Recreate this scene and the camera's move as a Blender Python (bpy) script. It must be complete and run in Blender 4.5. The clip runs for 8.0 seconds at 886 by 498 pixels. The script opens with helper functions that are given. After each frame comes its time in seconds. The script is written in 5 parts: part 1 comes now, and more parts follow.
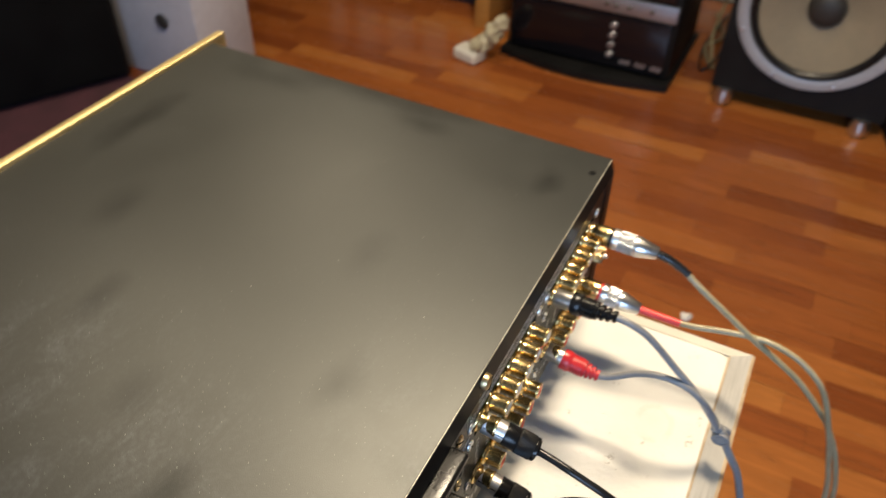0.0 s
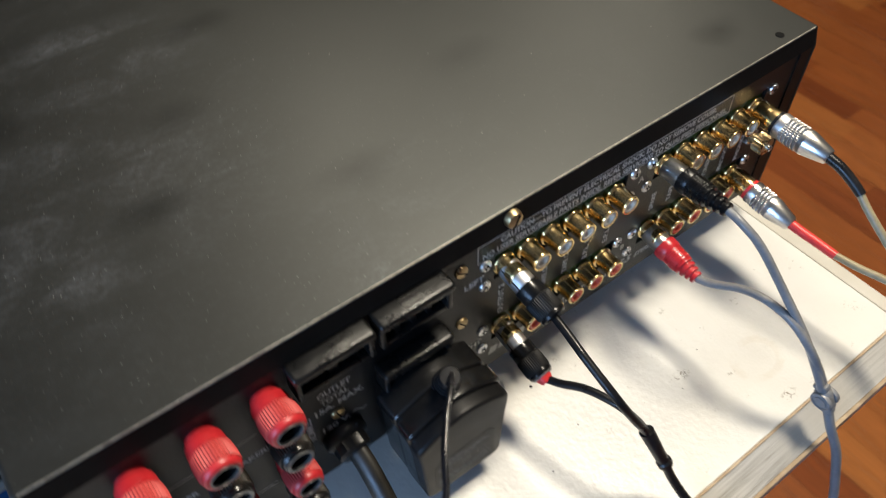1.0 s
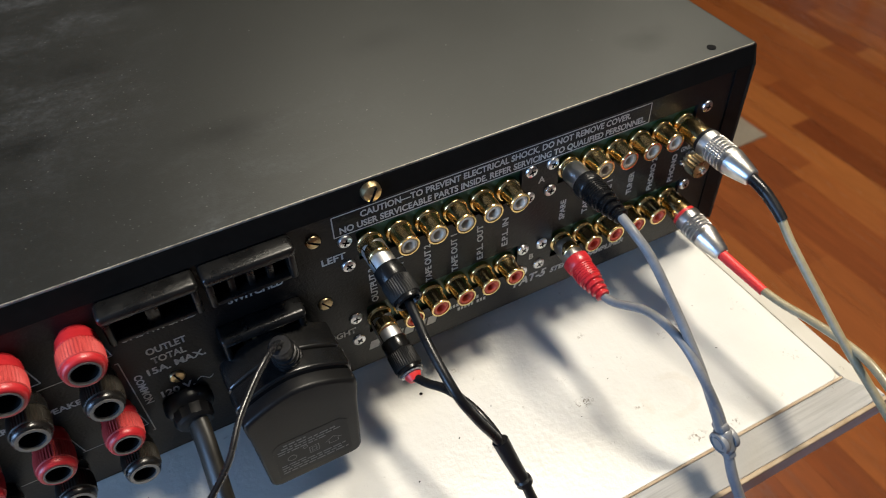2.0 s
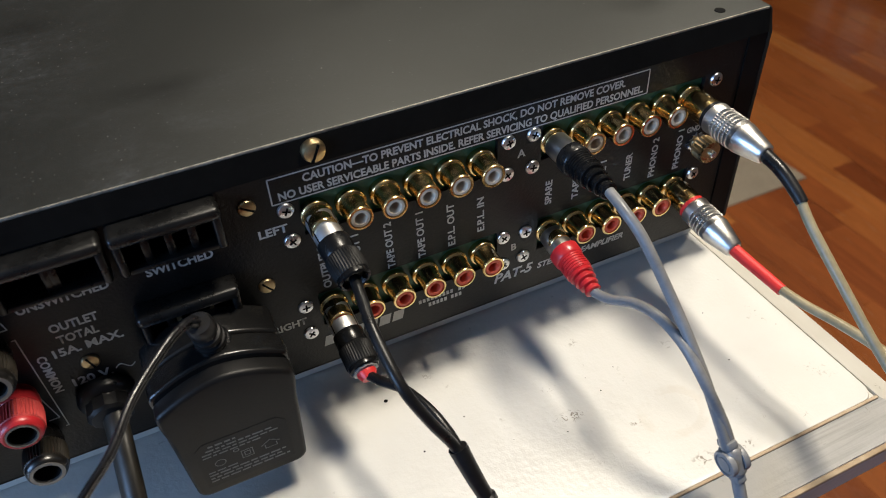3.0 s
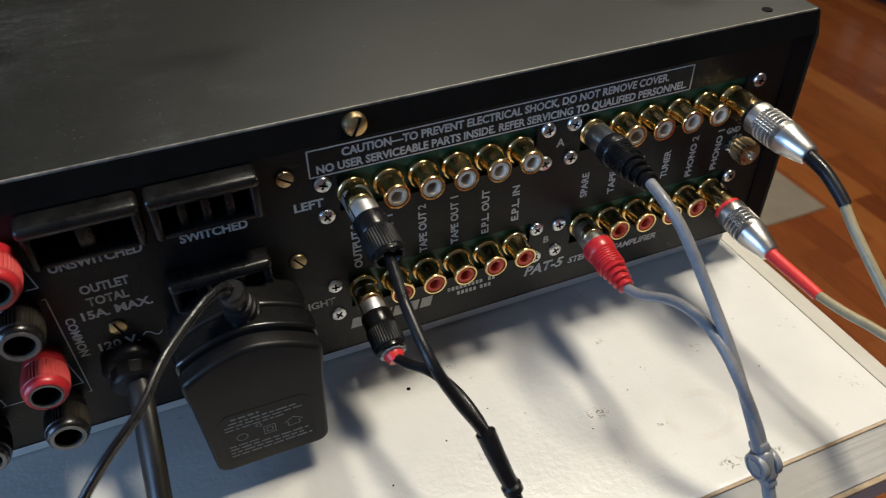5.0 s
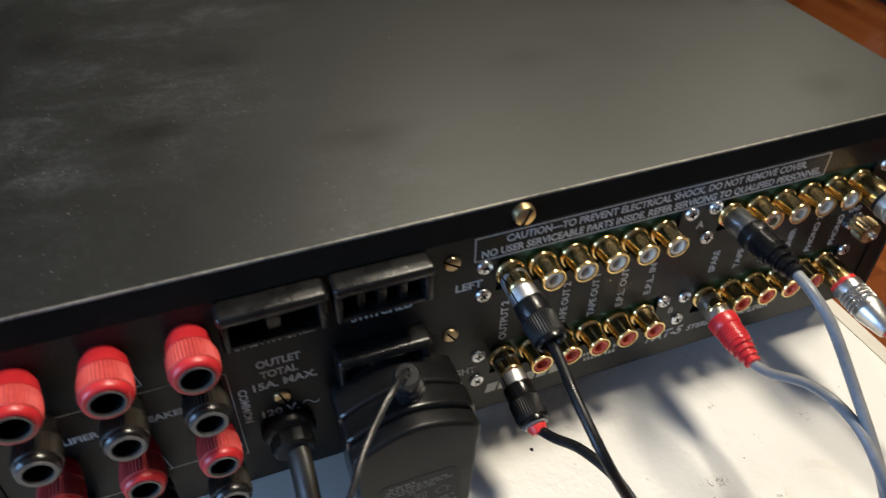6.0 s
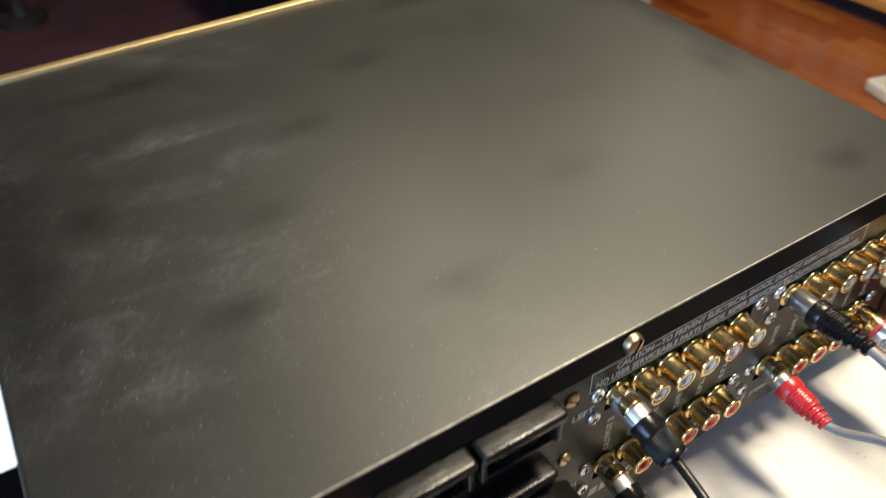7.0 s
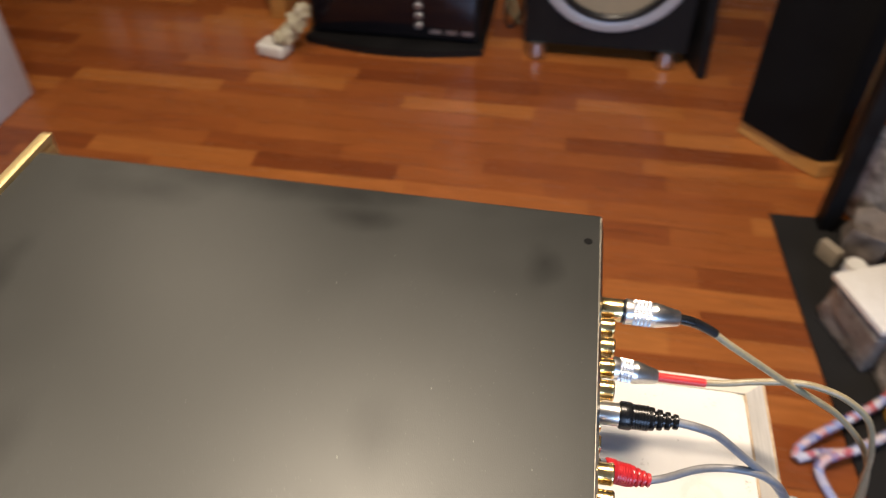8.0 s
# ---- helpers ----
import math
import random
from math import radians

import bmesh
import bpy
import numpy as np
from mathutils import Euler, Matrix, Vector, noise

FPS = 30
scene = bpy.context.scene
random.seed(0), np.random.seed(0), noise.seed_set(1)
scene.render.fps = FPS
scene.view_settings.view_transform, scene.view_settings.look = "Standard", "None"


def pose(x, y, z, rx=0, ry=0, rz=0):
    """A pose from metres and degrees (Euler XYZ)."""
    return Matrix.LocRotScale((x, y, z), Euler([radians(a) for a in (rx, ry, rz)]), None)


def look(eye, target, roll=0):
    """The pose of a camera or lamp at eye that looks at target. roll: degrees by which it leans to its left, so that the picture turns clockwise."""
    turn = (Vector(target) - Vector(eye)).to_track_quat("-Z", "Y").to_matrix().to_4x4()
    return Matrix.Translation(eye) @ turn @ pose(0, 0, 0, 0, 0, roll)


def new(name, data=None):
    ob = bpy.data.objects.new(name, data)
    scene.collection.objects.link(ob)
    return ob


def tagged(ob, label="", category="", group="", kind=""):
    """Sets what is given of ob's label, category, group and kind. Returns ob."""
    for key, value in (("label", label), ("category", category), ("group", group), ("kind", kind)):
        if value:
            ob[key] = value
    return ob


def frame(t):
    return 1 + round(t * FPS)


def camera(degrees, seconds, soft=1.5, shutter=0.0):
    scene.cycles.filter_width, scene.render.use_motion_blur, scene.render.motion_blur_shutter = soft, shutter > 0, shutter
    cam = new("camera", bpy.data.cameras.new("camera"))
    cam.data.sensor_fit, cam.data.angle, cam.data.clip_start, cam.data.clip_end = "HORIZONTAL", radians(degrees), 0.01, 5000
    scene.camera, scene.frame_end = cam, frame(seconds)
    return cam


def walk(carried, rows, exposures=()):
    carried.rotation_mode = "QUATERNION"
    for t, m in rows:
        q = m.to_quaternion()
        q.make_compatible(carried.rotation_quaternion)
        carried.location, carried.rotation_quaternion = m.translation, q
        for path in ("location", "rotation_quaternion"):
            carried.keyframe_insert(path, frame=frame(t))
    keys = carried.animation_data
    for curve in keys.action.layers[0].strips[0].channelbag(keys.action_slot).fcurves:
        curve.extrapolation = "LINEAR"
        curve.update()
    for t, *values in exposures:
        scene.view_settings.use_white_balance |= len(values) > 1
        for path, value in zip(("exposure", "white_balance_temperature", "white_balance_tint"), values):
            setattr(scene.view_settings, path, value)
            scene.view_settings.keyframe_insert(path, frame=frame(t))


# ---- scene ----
cam = camera(60.1, 8.0, 1.0, 0.33)
cam.data.dof.use_dof, cam.data.dof.focus_distance, cam.data.dof.aperture_fstop = True, 0.265, 19.0
PATH = [
    (0, (-0.009, -0.073, 1.208), (1.34, 0.599, -0.107), 1.0),
    (0.3, (0.023, -0.068, 1.186), (1.188, 0.7, -0.247), 1.4),
    (0.5, (0.036, -0.073, 1.179), (1.072, 0.754, -0.318), 0.1),
    (1, (0.054, -0.132, 1.161), (0.797, 0.916, -0.371), -2.0),
    (1.5, (0.086, -0.172, 1.143), (0.755, 0.968, -0.357), -0.9),
    (1.7, (0.098, -0.184, 1.141), (0.754, 1.007, -0.325), -1.1),
    (2.8, (0.132, -0.187, 1.087), (0.73, 1.197, -0.227), -3.8),
    (3, (0.137, -0.187, 1.086), (0.729, 1.199, -0.229), -3.2),
    (3.5, (0.138, -0.193, 1.077), (0.723, 1.206, -0.228), -2.9),
    (4, (0.141, -0.191, 1.077), (0.725, 1.216, -0.219), -2.3),
    (4.2, (0.14, -0.192, 1.075), (0.719, 1.221, -0.217), -2.1),
    (5.3, (0.119, -0.183, 1.079), (0.691, 1.241, -0.203), -0.3),
    (5.5, (0.111, -0.178, 1.083), (0.675, 1.242, -0.208), 0.2),
    (6, (0.088, -0.159, 1.104), (0.654, 1.248, -0.2), 0.9),
    (6.5, (0.063, -0.144, 1.121), (0.634, 1.267, -0.176), -0.0),
    (7, (0.046, -0.11, 1.143), (0.814, 1.2, -0.159), -2.2),
    (7.3, (0.046, -0.074, 1.163), (1.055, 1.054, -0.144), -1.9),
    (7.5, (0.045, -0.042, 1.172), (1.259, 0.861, -0.136), -1.1),
    (7.65, (0.056, -0.024, 1.178), (1.350, 0.700, -0.152), -1.1),
    (7.8, (0.065, -0.002, 1.187), (1.444, 0.51, -0.168), -1.0),
    (8, (0.072, 0.029, 1.199), (1.512, 0.271, -0.169), -0.1),
]
EXPOSURE = [(0, -0.06, 7400, 10), (0.5, -0.34, 6800, 9), (1.0, -0.32, 6350, 8), (1.5, -0.28, 6250, 8), (3.0, -0.38, 6250, 9), (3.5, -0.38, 6250, 9), (4.2, -0.38, 6200, 8), (5.5, -0.68, 6200, 8), (6.0, -0.30, 6350, 8), (6.5, 0.08, 6450, 9), (7.0, 0.14, 6950, 10), (7.5, 0.12, 7600, 12), (8.0, -0.03, 7000, 16)]
walk(cam, [(t, look(eye, target, roll)) for t, eye, target, roll in PATH], EXPOSURE)

# ---- world and light ----
world = bpy.data.worlds.new("world")
scene.world = world
world.use_nodes = True
world.node_tree.nodes["Background"].inputs[0].default_value = (0.55, 0.68, 1.0, 1)
world.node_tree.nodes["Background"].inputs[1].default_value = 0.25


def area_lamp(name, place, target, size, size_y, watts, colour):
    data = bpy.data.lights.new(name, "AREA")
    data.shape, data.size, data.size_y, data.energy, data.color = "RECTANGLE", size, size_y, watts, colour
    ob = new(name, data)
    ob.matrix_world = look(place, target)
    return ob


# The second and third lamps are added fill for cover sheen and floor.
LAMP_A, FILL_B, FILL_C = (0.73, -0.02, 2.36), (0.62, 0.84, 2.36), (1.75, 0.90, 2.36)
area_lamp("overhead_light", LAMP_A, (LAMP_A[0], LAMP_A[1] + 0.001, 0), 0.30, 0.30, 46, (1.0, 0.88, 0.71))
area_lamp("overhead_light", FILL_B, (FILL_B[0], FILL_B[1] + 0.001, 0), 0.24, 0.24, 8.5, (1.0, 0.89, 0.71))
area_lamp("overhead_light", FILL_C, (FILL_C[0], FILL_C[1] + 0.001, 0), 0.24, 0.24, 11, (1.0, 0.89, 0.71))
area_lamp("window_light", (-2.16, -0.75, 1.5), (0.1, 0.0, 0.9), 1.3, 1.2, 76, (0.36, 0.59, 1.0))

# ---- materials ----


def material(name, base, rough=0.5, metal=0.0, spec=0.5, coat=0.0):
    m = bpy.data.materials.new(name)
    m.use_nodes = True
    b = m.node_tree.nodes["Principled BSDF"]
    b.inputs["Base Color"].default_value = (*base, 1)
    b.inputs["Roughness"].default_value = rough
    b.inputs["Metallic"].default_value = metal
    b.inputs["Specular IOR Level"].default_value = spec
    b.inputs["Coat Weight"].default_value = coat
    return m


def node(m, kind, **values):
    n = m.node_tree.nodes.new(kind)
    for key, value in values.items():
        n.inputs[key].default_value = value
    return n


def wire(m, a, b):
    m.node_tree.links.new(a, b)


def coords(m, scale=(1, 1, 1), turn=0.0):
    """Places in metres, stretched by scale."""
    geo = node(m, "ShaderNodeNewGeometry")
    mapping = node(m, "ShaderNodeMapping")
    mapping.inputs["Scale"].default_value = scale
    mapping.inputs["Rotation"].default_value = (0, 0, turn)
    wire(m, geo.outputs["Position"], mapping.inputs["Vector"])
    return mapping.outputs["Vector"]


def ramp(m, source, stops):
    r = node(m, "ShaderNodeValToRGB")
    while len(r.color_ramp.elements) < len(stops):
        r.color_ramp.elements.new(0.5)
    for e, (at, c) in zip(r.color_ramp.elements, stops):
        e.position = at
        e.color = (*c, 1) if len(c) == 3 else c
    wire(m, source, r.inputs[0])
    return r.outputs[0]


def grained(name, low, high, scale=60.0, rough=(0.4, 0.6), bump=0.1, metal=0.0, stretch=(1, 1, 1), coarse=6.0, spec=0.5, coat=0.0, depth=0.0006):
    """A surface that varies at two scales in colour, gloss and relief."""
    m = material(name, low, rough[0], metal, spec, coat)
    b = m.node_tree.nodes["Principled BSDF"]
    at = coords(m, stretch)
    fine = node(m, "ShaderNodeTexNoise", Scale=scale, Detail=6.0, Roughness=0.6)
    wide = node(m, "ShaderNodeTexNoise", Scale=coarse, Detail=4.0, Roughness=0.55)
    wire(m, at, fine.inputs["Vector"])
    wire(m, at, wide.inputs["Vector"])
    mix = node(m, "ShaderNodeMath")
    mix.operation = "MULTIPLY_ADD"
    mix.inputs[1].default_value = 0.5
    half = node(m, "ShaderNodeMath")
    half.operation = "MULTIPLY"
    half.inputs[1].default_value = 0.5
    wire(m, wide.outputs[0], half.inputs[0])
    wire(m, fine.outputs[0], mix.inputs[0])
    wire(m, half.outputs[0], mix.inputs[2])
    wire(m, ramp(m, mix.outputs[0], [(0.36, low), (0.64, high)]), b.inputs["Base Color"])
    lo, hi = rough
    wire(m, ramp(m, wide.outputs[0], [(0.35, (lo, lo, lo)), (0.65, (hi, hi, hi))]), b.inputs["Roughness"])
    if bump:
        bm_ = node(m, "ShaderNodeBump", Strength=bump, Distance=depth)
        wire(m, fine.outputs[0], bm_.inputs["Height"])
        wire(m, bm_.outputs[0], b.inputs["Normal"])
    return m


# Smudges; the long bands by the edges also paint in the sheen's falloff.
SMUDGES_AND_FALLOFF = [(0.314, 0.025, 0.030, 0.022, 0.9), (0.328, 0.110, 0.020, 0.050, 0.7), (0.330, 0.215, 0.030, 0.060, 0.7), (0.046, 0.150, 0.026, 0.026, 0.9), (0.136, 0.168, 0.034, 0.020, 0.65), (0.079, 0.076, 0.034, 0.018, 0.6), (0.145, 0.049, 0.034, 0.020, 0.5), (0.090, 0.245, 0.070, 0.020, 0.7), (0.250, 0.255, 0.080, 0.022, 0.8), (0.020, 0.150, 0.034, 0.190, 0.75), (0.346, 0.150, 0.026, 0.210, 0.8), (0.105, 0.118, 0.030, 0.020, 0.4), (0.190, 0.205, 0.050, 0.022, 0.4), (0.215, 0.078, 0.040, 0.018, 0.3), (0.060, 0.200, 0.045, 0.022, 0.45)]


def cover_paint():
    """Worn satin black paint: greasy dark smudges, dark edge bands for the sheen's falloff, pale wiped dust, fine
    specks.
    """
    m = material("satin_black_paint", (0.02, 0.02, 0.02), 0.42)
    b = m.node_tree.nodes["Principled BSDF"]
    at = coords(m)

    def maths(op, a, c):
        n = node(m, "ShaderNodeMath")
        n.operation = op
        for k, v in enumerate((a, c)):
            if isinstance(v, (int, float)):
                n.inputs[k].default_value = v
            else:
                wire(m, v, n.inputs[k])
        return n.outputs[0]

    warp = node(m, "ShaderNodeTexNoise", Scale=30.0, Detail=3.0)
    wire(m, at, warp.inputs["Vector"])
    grease_and_falloff = 0.0
    for x, y, rx, ry, weight in SMUDGES_AND_FALLOFF:
        place = node(m, "ShaderNodeMapping")
        place.inputs["Location"].default_value = (-x / rx, -y / ry, 0)
        place.inputs["Scale"].default_value = (1 / rx, 1 / ry, 0)
        wire(m, at, place.inputs["Vector"])
        far_ = node(m, "ShaderNodeVectorMath")
        far_.operation = "LENGTH"
        wire(m, place.outputs[0], far_.inputs[0])
        d = maths("ADD", far_.outputs["Value"], maths("MULTIPLY", warp.outputs[0], 0.9))
        spot = ramp(m, d, [(0.30, (weight, weight, weight)), (1.0, (0, 0, 0))])
        grease_and_falloff = maths("MAXIMUM", grease_and_falloff, spot)
    smear = node(m, "ShaderNodeTexNoise", Scale=1.5, Detail=9.0, Roughness=0.74, Distortion=0.9)
    wire(m, coords(m, (16, 30, 16), -0.14), smear.inputs["Vector"])
    blot = node(m, "ShaderNodeTexNoise", Scale=12.0, Detail=4.0, Roughness=0.6, Distortion=0.4)
    wire(m, at, blot.inputs["Vector"])
    split = node(m, "ShaderNodeSeparateXYZ")
    wire(m, at, split.inputs[0])
    side = ramp(m, maths("MULTIPLY", split.outputs[0], 1.0), [(0.07, (1, 1, 1)), (0.21, (0.10, 0.10, 0.10))])
    wiped = ramp(m, smear.outputs[0], [(0.44, (0, 0, 0)), (0.74, (1.0, 1.0, 1.0))])
    patch = ramp(m, blot.outputs[0], [(0.44, (0, 0, 0)), (0.66, (1, 1, 1))])
    powder = node(m, "ShaderNodeTexNoise", Scale=420.0, Detail=3.0, Roughness=0.7)
    wire(m, at, powder.inputs["Vector"])
    film = ramp(m, powder.outputs[0], [(0.36, (0.25, 0.25, 0.25)), (0.64, (1.4, 1.4, 1.4))])
    dust = maths("MULTIPLY", maths("MULTIPLY", maths("MULTIPLY", wiped, patch), side), film)
    haze = ramp(m, powder.outputs[0], [(0.50, (0, 0, 0)), (0.64, (0.11, 0.11, 0.11))])
    dust = maths("MAXIMUM", dust, maths("MULTIPLY", maths("MULTIPLY", haze, side), ramp(m, blot.outputs[0], [(0.30, (0.25, 0.25, 0.25)), (0.55, (1, 1, 1))])))
    speck = node(m, "ShaderNodeTexVoronoi", Scale=150.0)
    wire(m, at, speck.inputs["Vector"])
    pick = node(m, "ShaderNodeSeparateColor")
    wire(m, speck.outputs["Color"], pick.inputs[0])
    grit = maths("MULTIPLY", ramp(m, speck.outputs["Distance"], [(0.026, (1, 1, 1)), (0.056, (0, 0, 0))]), ramp(m, pick.outputs[0], [(0.68, (0, 0, 0)), (1.0, (0.8, 0.8, 0.8))]))
    mote = node(m, "ShaderNodeTexVoronoi", Scale=520.0)
    wire(m, at, mote.inputs["Vector"])
    choose = node(m, "ShaderNodeSeparateColor")
    wire(m, mote.outputs["Color"], choose.inputs[0])
    motes = maths("MULTIPLY", ramp(m, mote.outputs["Distance"], [(0.06, (1, 1, 1)), (0.16, (0, 0, 0))]), ramp(m, choose.outputs[0], [(0.55, (0, 0, 0)), (1.0, (0.8, 0.8, 0.8))]))
    grit = maths("MAXIMUM", grit, maths("MULTIPLY", maths("MULTIPLY", motes, maths("ADD", side, 0.2)), ramp(m, blot.outputs[0], [(0.35, (0.25, 0.25, 0.25)), (0.65, (1, 1, 1))])))
    tone = node(m, "ShaderNodeMix")
    tone.data_type = "RGBA"
    wire(m, maths("ADD", dust, 0.0), tone.inputs["Factor"])
    wire(m, ramp(m, grease_and_falloff, [(0.0, (0.0095, 0.0098, 0.0088)), (1.0, (0.006, 0.006, 0.0058))]), tone.inputs["A"])
    tone.inputs["B"].default_value = (0.056, 0.059, 0.064, 1)
    dots = node(m, "ShaderNodeMix")
    dots.data_type = "RGBA"
    wire(m, grit, dots.inputs["Factor"])
    wire(m, tone.outputs["Result"], dots.inputs["A"])
    dots.inputs["B"].default_value = (0.22, 0.22, 0.21, 1)
    wire(m, dots.outputs["Result"], b.inputs["Base Color"])
    wire(m, maths("ADD", maths("MULTIPLY", grease_and_falloff, -0.05), ramp(m, blot.outputs[0], [(0.3, (0.41, 0.41, 0.41)), (0.7, (0.48, 0.48, 0.48))])), b.inputs["Roughness"])
    wire(m, ramp(m, grease_and_falloff, [(0.0, (0.57, 0.57, 0.57)), (1.0, (0.14, 0.14, 0.14))]), b.inputs["Specular IOR Level"])
    b.inputs["Specular Tint"].default_value = (0.965, 1.0, 0.975, 1)
    grain = node(m, "ShaderNodeTexNoise", Scale=1900.0, Detail=3.0)
    wire(m, at, grain.inputs["Vector"])
    bump = node(m, "ShaderNodeBump", Strength=0.18, Distance=0.0002)
    wire(m, grain.outputs[0], bump.inputs["Height"])
    wire(m, bump.outputs[0], b.inputs["Normal"])
    return m


def laminate(name, per_object):
    """Reddish strip-wood laminate; each strip has its own tone."""
    m = material(name, (0.3, 0.1, 0.04), 0.28, 0.0, 0.5)
    b = m.node_tree.nodes["Principled BSDF"]
    at = coords(m, (26, 2.2, 1))
    grain = node(m, "ShaderNodeTexNoise", Scale=2.6, Detail=7.0, Roughness=0.62, Distortion=0.8)
    wire(m, at, grain.inputs["Vector"])
    if per_object:
        own = node(m, "ShaderNodeObjectInfo").outputs["Random"]
    else:
        own = node(m, "ShaderNodeNewGeometry").outputs["Random Per Island"]
    tone = ramp(m, own, [(0.0, (0.195, 0.050, 0.015)), (0.25, (0.275, 0.077, 0.021)), (0.7, (0.338, 0.104, 0.027)), (1.0, (0.425, 0.152, 0.039))])
    shade = ramp(m, grain.outputs[0], [(0.3, (0.74, 0.74, 0.74)), (0.7, (1.12, 1.12, 1.12))])
    mix = node(m, "ShaderNodeMix")
    mix.data_type, mix.blend_type = "RGBA", "MULTIPLY"
    mix.inputs["Factor"].default_value = 1.0
    wire(m, tone, mix.inputs["A"])
    wire(m, shade, mix.inputs["B"])
    wire(m, mix.outputs["Result"], b.inputs["Base Color"])
    wire(m, ramp(m, grain.outputs[0], [(0.3, (0.30, 0.30, 0.30)), (0.7, (0.20, 0.20, 0.20))]), b.inputs["Roughness"])
    bump = node(m, "ShaderNodeBump", Strength=0.05, Distance=0.001)
    wire(m, grain.outputs[0], bump.inputs["Height"])
    wire(m, bump.outputs[0], b.inputs["Normal"])
    return m


STAINS = [(0.2420, -0.0490, 0.0130, 0.0050), (0.2420, -0.0345, 0.0060, 0.0030), (0.2735, -0.0850, 0.0085, 0.0055), (0.2900, -0.0870, 0.0100, 0.0040), (0.3368, -0.0390, 0.0040, 0.0100), (0.2620, -0.0620, 0.0050, 0.0030)]
RINGS = [(0.2770, -0.0640, 0.0118)]


def table_paint(name, low, high, marks, streaks=0.0):
    """White roller-coated paint: orange-peel relief, dotted scuffs, tan ring marks; streaks: paint rubbed off along the grain."""
    m = material(name, high, 0.36)
    b = m.node_tree.nodes["Principled BSDF"]
    at = coords(m)

    def maths(op, a, c):
        n = node(m, "ShaderNodeMath")
        n.operation = op
        for k, v in enumerate((a, c)):
            if isinstance(v, (int, float)):
                n.inputs[k].default_value = v
            else:
                wire(m, v, n.inputs[k])
        return n.outputs[0]

    def spread(x, y, rx, ry):
        place = node(m, "ShaderNodeMapping")
        place.inputs["Location"].default_value = (-x / rx, -y / ry, 0)
        place.inputs["Scale"].default_value = (1 / rx, 1 / ry, 0)
        wire(m, at, place.inputs["Vector"])
        away = node(m, "ShaderNodeVectorMath")
        away.operation = "LENGTH"
        wire(m, place.outputs[0], away.inputs[0])
        return away.outputs["Value"]

    def blend(factor, first, second):
        mix = node(m, "ShaderNodeMix")
        mix.data_type = "RGBA"
        wire(m, factor, mix.inputs["Factor"])
        wire(m, first, mix.inputs["A"])
        mix.inputs["B"].default_value = (*second, 1)
        return mix.outputs["Result"]

    wide = node(m, "ShaderNodeTexNoise", Scale=10.0, Detail=4.0, Roughness=0.6)
    peel = node(m, "ShaderNodeTexNoise", Scale=300.0, Detail=4.0, Roughness=0.6)
    dots = node(m, "ShaderNodeTexNoise", Scale=700.0, Detail=2.0, Roughness=0.6, Distortion=0.6)
    loose = node(m, "ShaderNodeTexNoise", Scale=90.0, Detail=3.0, Roughness=0.6)
    for n in (wide, peel, dots, loose):
        wire(m, at, n.inputs["Vector"])
    tone = ramp(m, wide.outputs[0], [(0.35, low), (0.62, high)])
    fleck = ramp(m, dots.outputs[0], [(0.56, (0, 0, 0)), (0.62, (1, 1, 1))])
    total = maths("MULTIPLY", fleck, ramp(m, loose.outputs[0], [(0.64, (0, 0, 0)), (0.72, (marks, marks, marks))]))
    for x, y, rx, ry in STAINS:
        d = maths("ADD", spread(x, y, rx, ry), maths("MULTIPLY", loose.outputs[0], 0.8))
        total = maths("MAXIMUM", total, maths("MULTIPLY", fleck, ramp(m, d, [(0.55, (0.85, 0.85, 0.85)), (1.0, (0, 0, 0))])))
    colour = blend(total, tone, (0.16, 0.13, 0.09))
    tan = 0.0
    for x, y, r in RINGS:
        band = ramp(m, maths("ADD", spread(x, y, r, r * 0.8), maths("MULTIPLY", wide.outputs[0], 0.2)), [(0.86, (0, 0, 0)), (0.97, (0.13, 0.13, 0.13)), (1.0, (0.13, 0.13, 0.13))])
        outer = ramp(m, maths("MULTIPLY", spread(x, y, r * 1.12, r * 0.9), 0.9), [(0.90, (1, 1, 1)), (1.0, (0, 0, 0))])
        tan = maths("MAXIMUM", tan, maths("MULTIPLY", maths("MULTIPLY", band, outer), ramp(m, loose.outputs[0], [(0.42, (0, 0, 0)), (0.56, (1, 1, 1))])))
    colour = blend(tan, colour, (0.40, 0.30, 0.17))
    if streaks:
        grain = node(m, "ShaderNodeTexNoise", Scale=1.0, Detail=6.0, Roughness=0.7, Distortion=0.3)
        wire(m, coords(m, (14, 420, 420)), grain.inputs["Vector"])
        rubbed = maths("MULTIPLY", ramp(m, grain.outputs[0], [(0.44, (0, 0, 0)), (0.66, (streaks, streaks, streaks))]), ramp(m, wide.outputs[0], [(0.40, (0.1, 0.1, 0.1)), (0.60, (1, 1, 1))]))
        colour = blend(rubbed, colour, (0.17, 0.15, 0.12))
    wire(m, colour, b.inputs["Base Color"])
    wire(m, ramp(m, wide.outputs[0], [(0.3, (0.30, 0.30, 0.30)), (0.7, (0.44, 0.44, 0.44))]), b.inputs["Roughness"])
    bump = node(m, "ShaderNodeBump", Strength=0.36, Distance=0.0006)
    wire(m, peel.outputs[0], bump.inputs["Height"])
    wire(m, bump.outputs[0], b.inputs["Normal"])
    return m


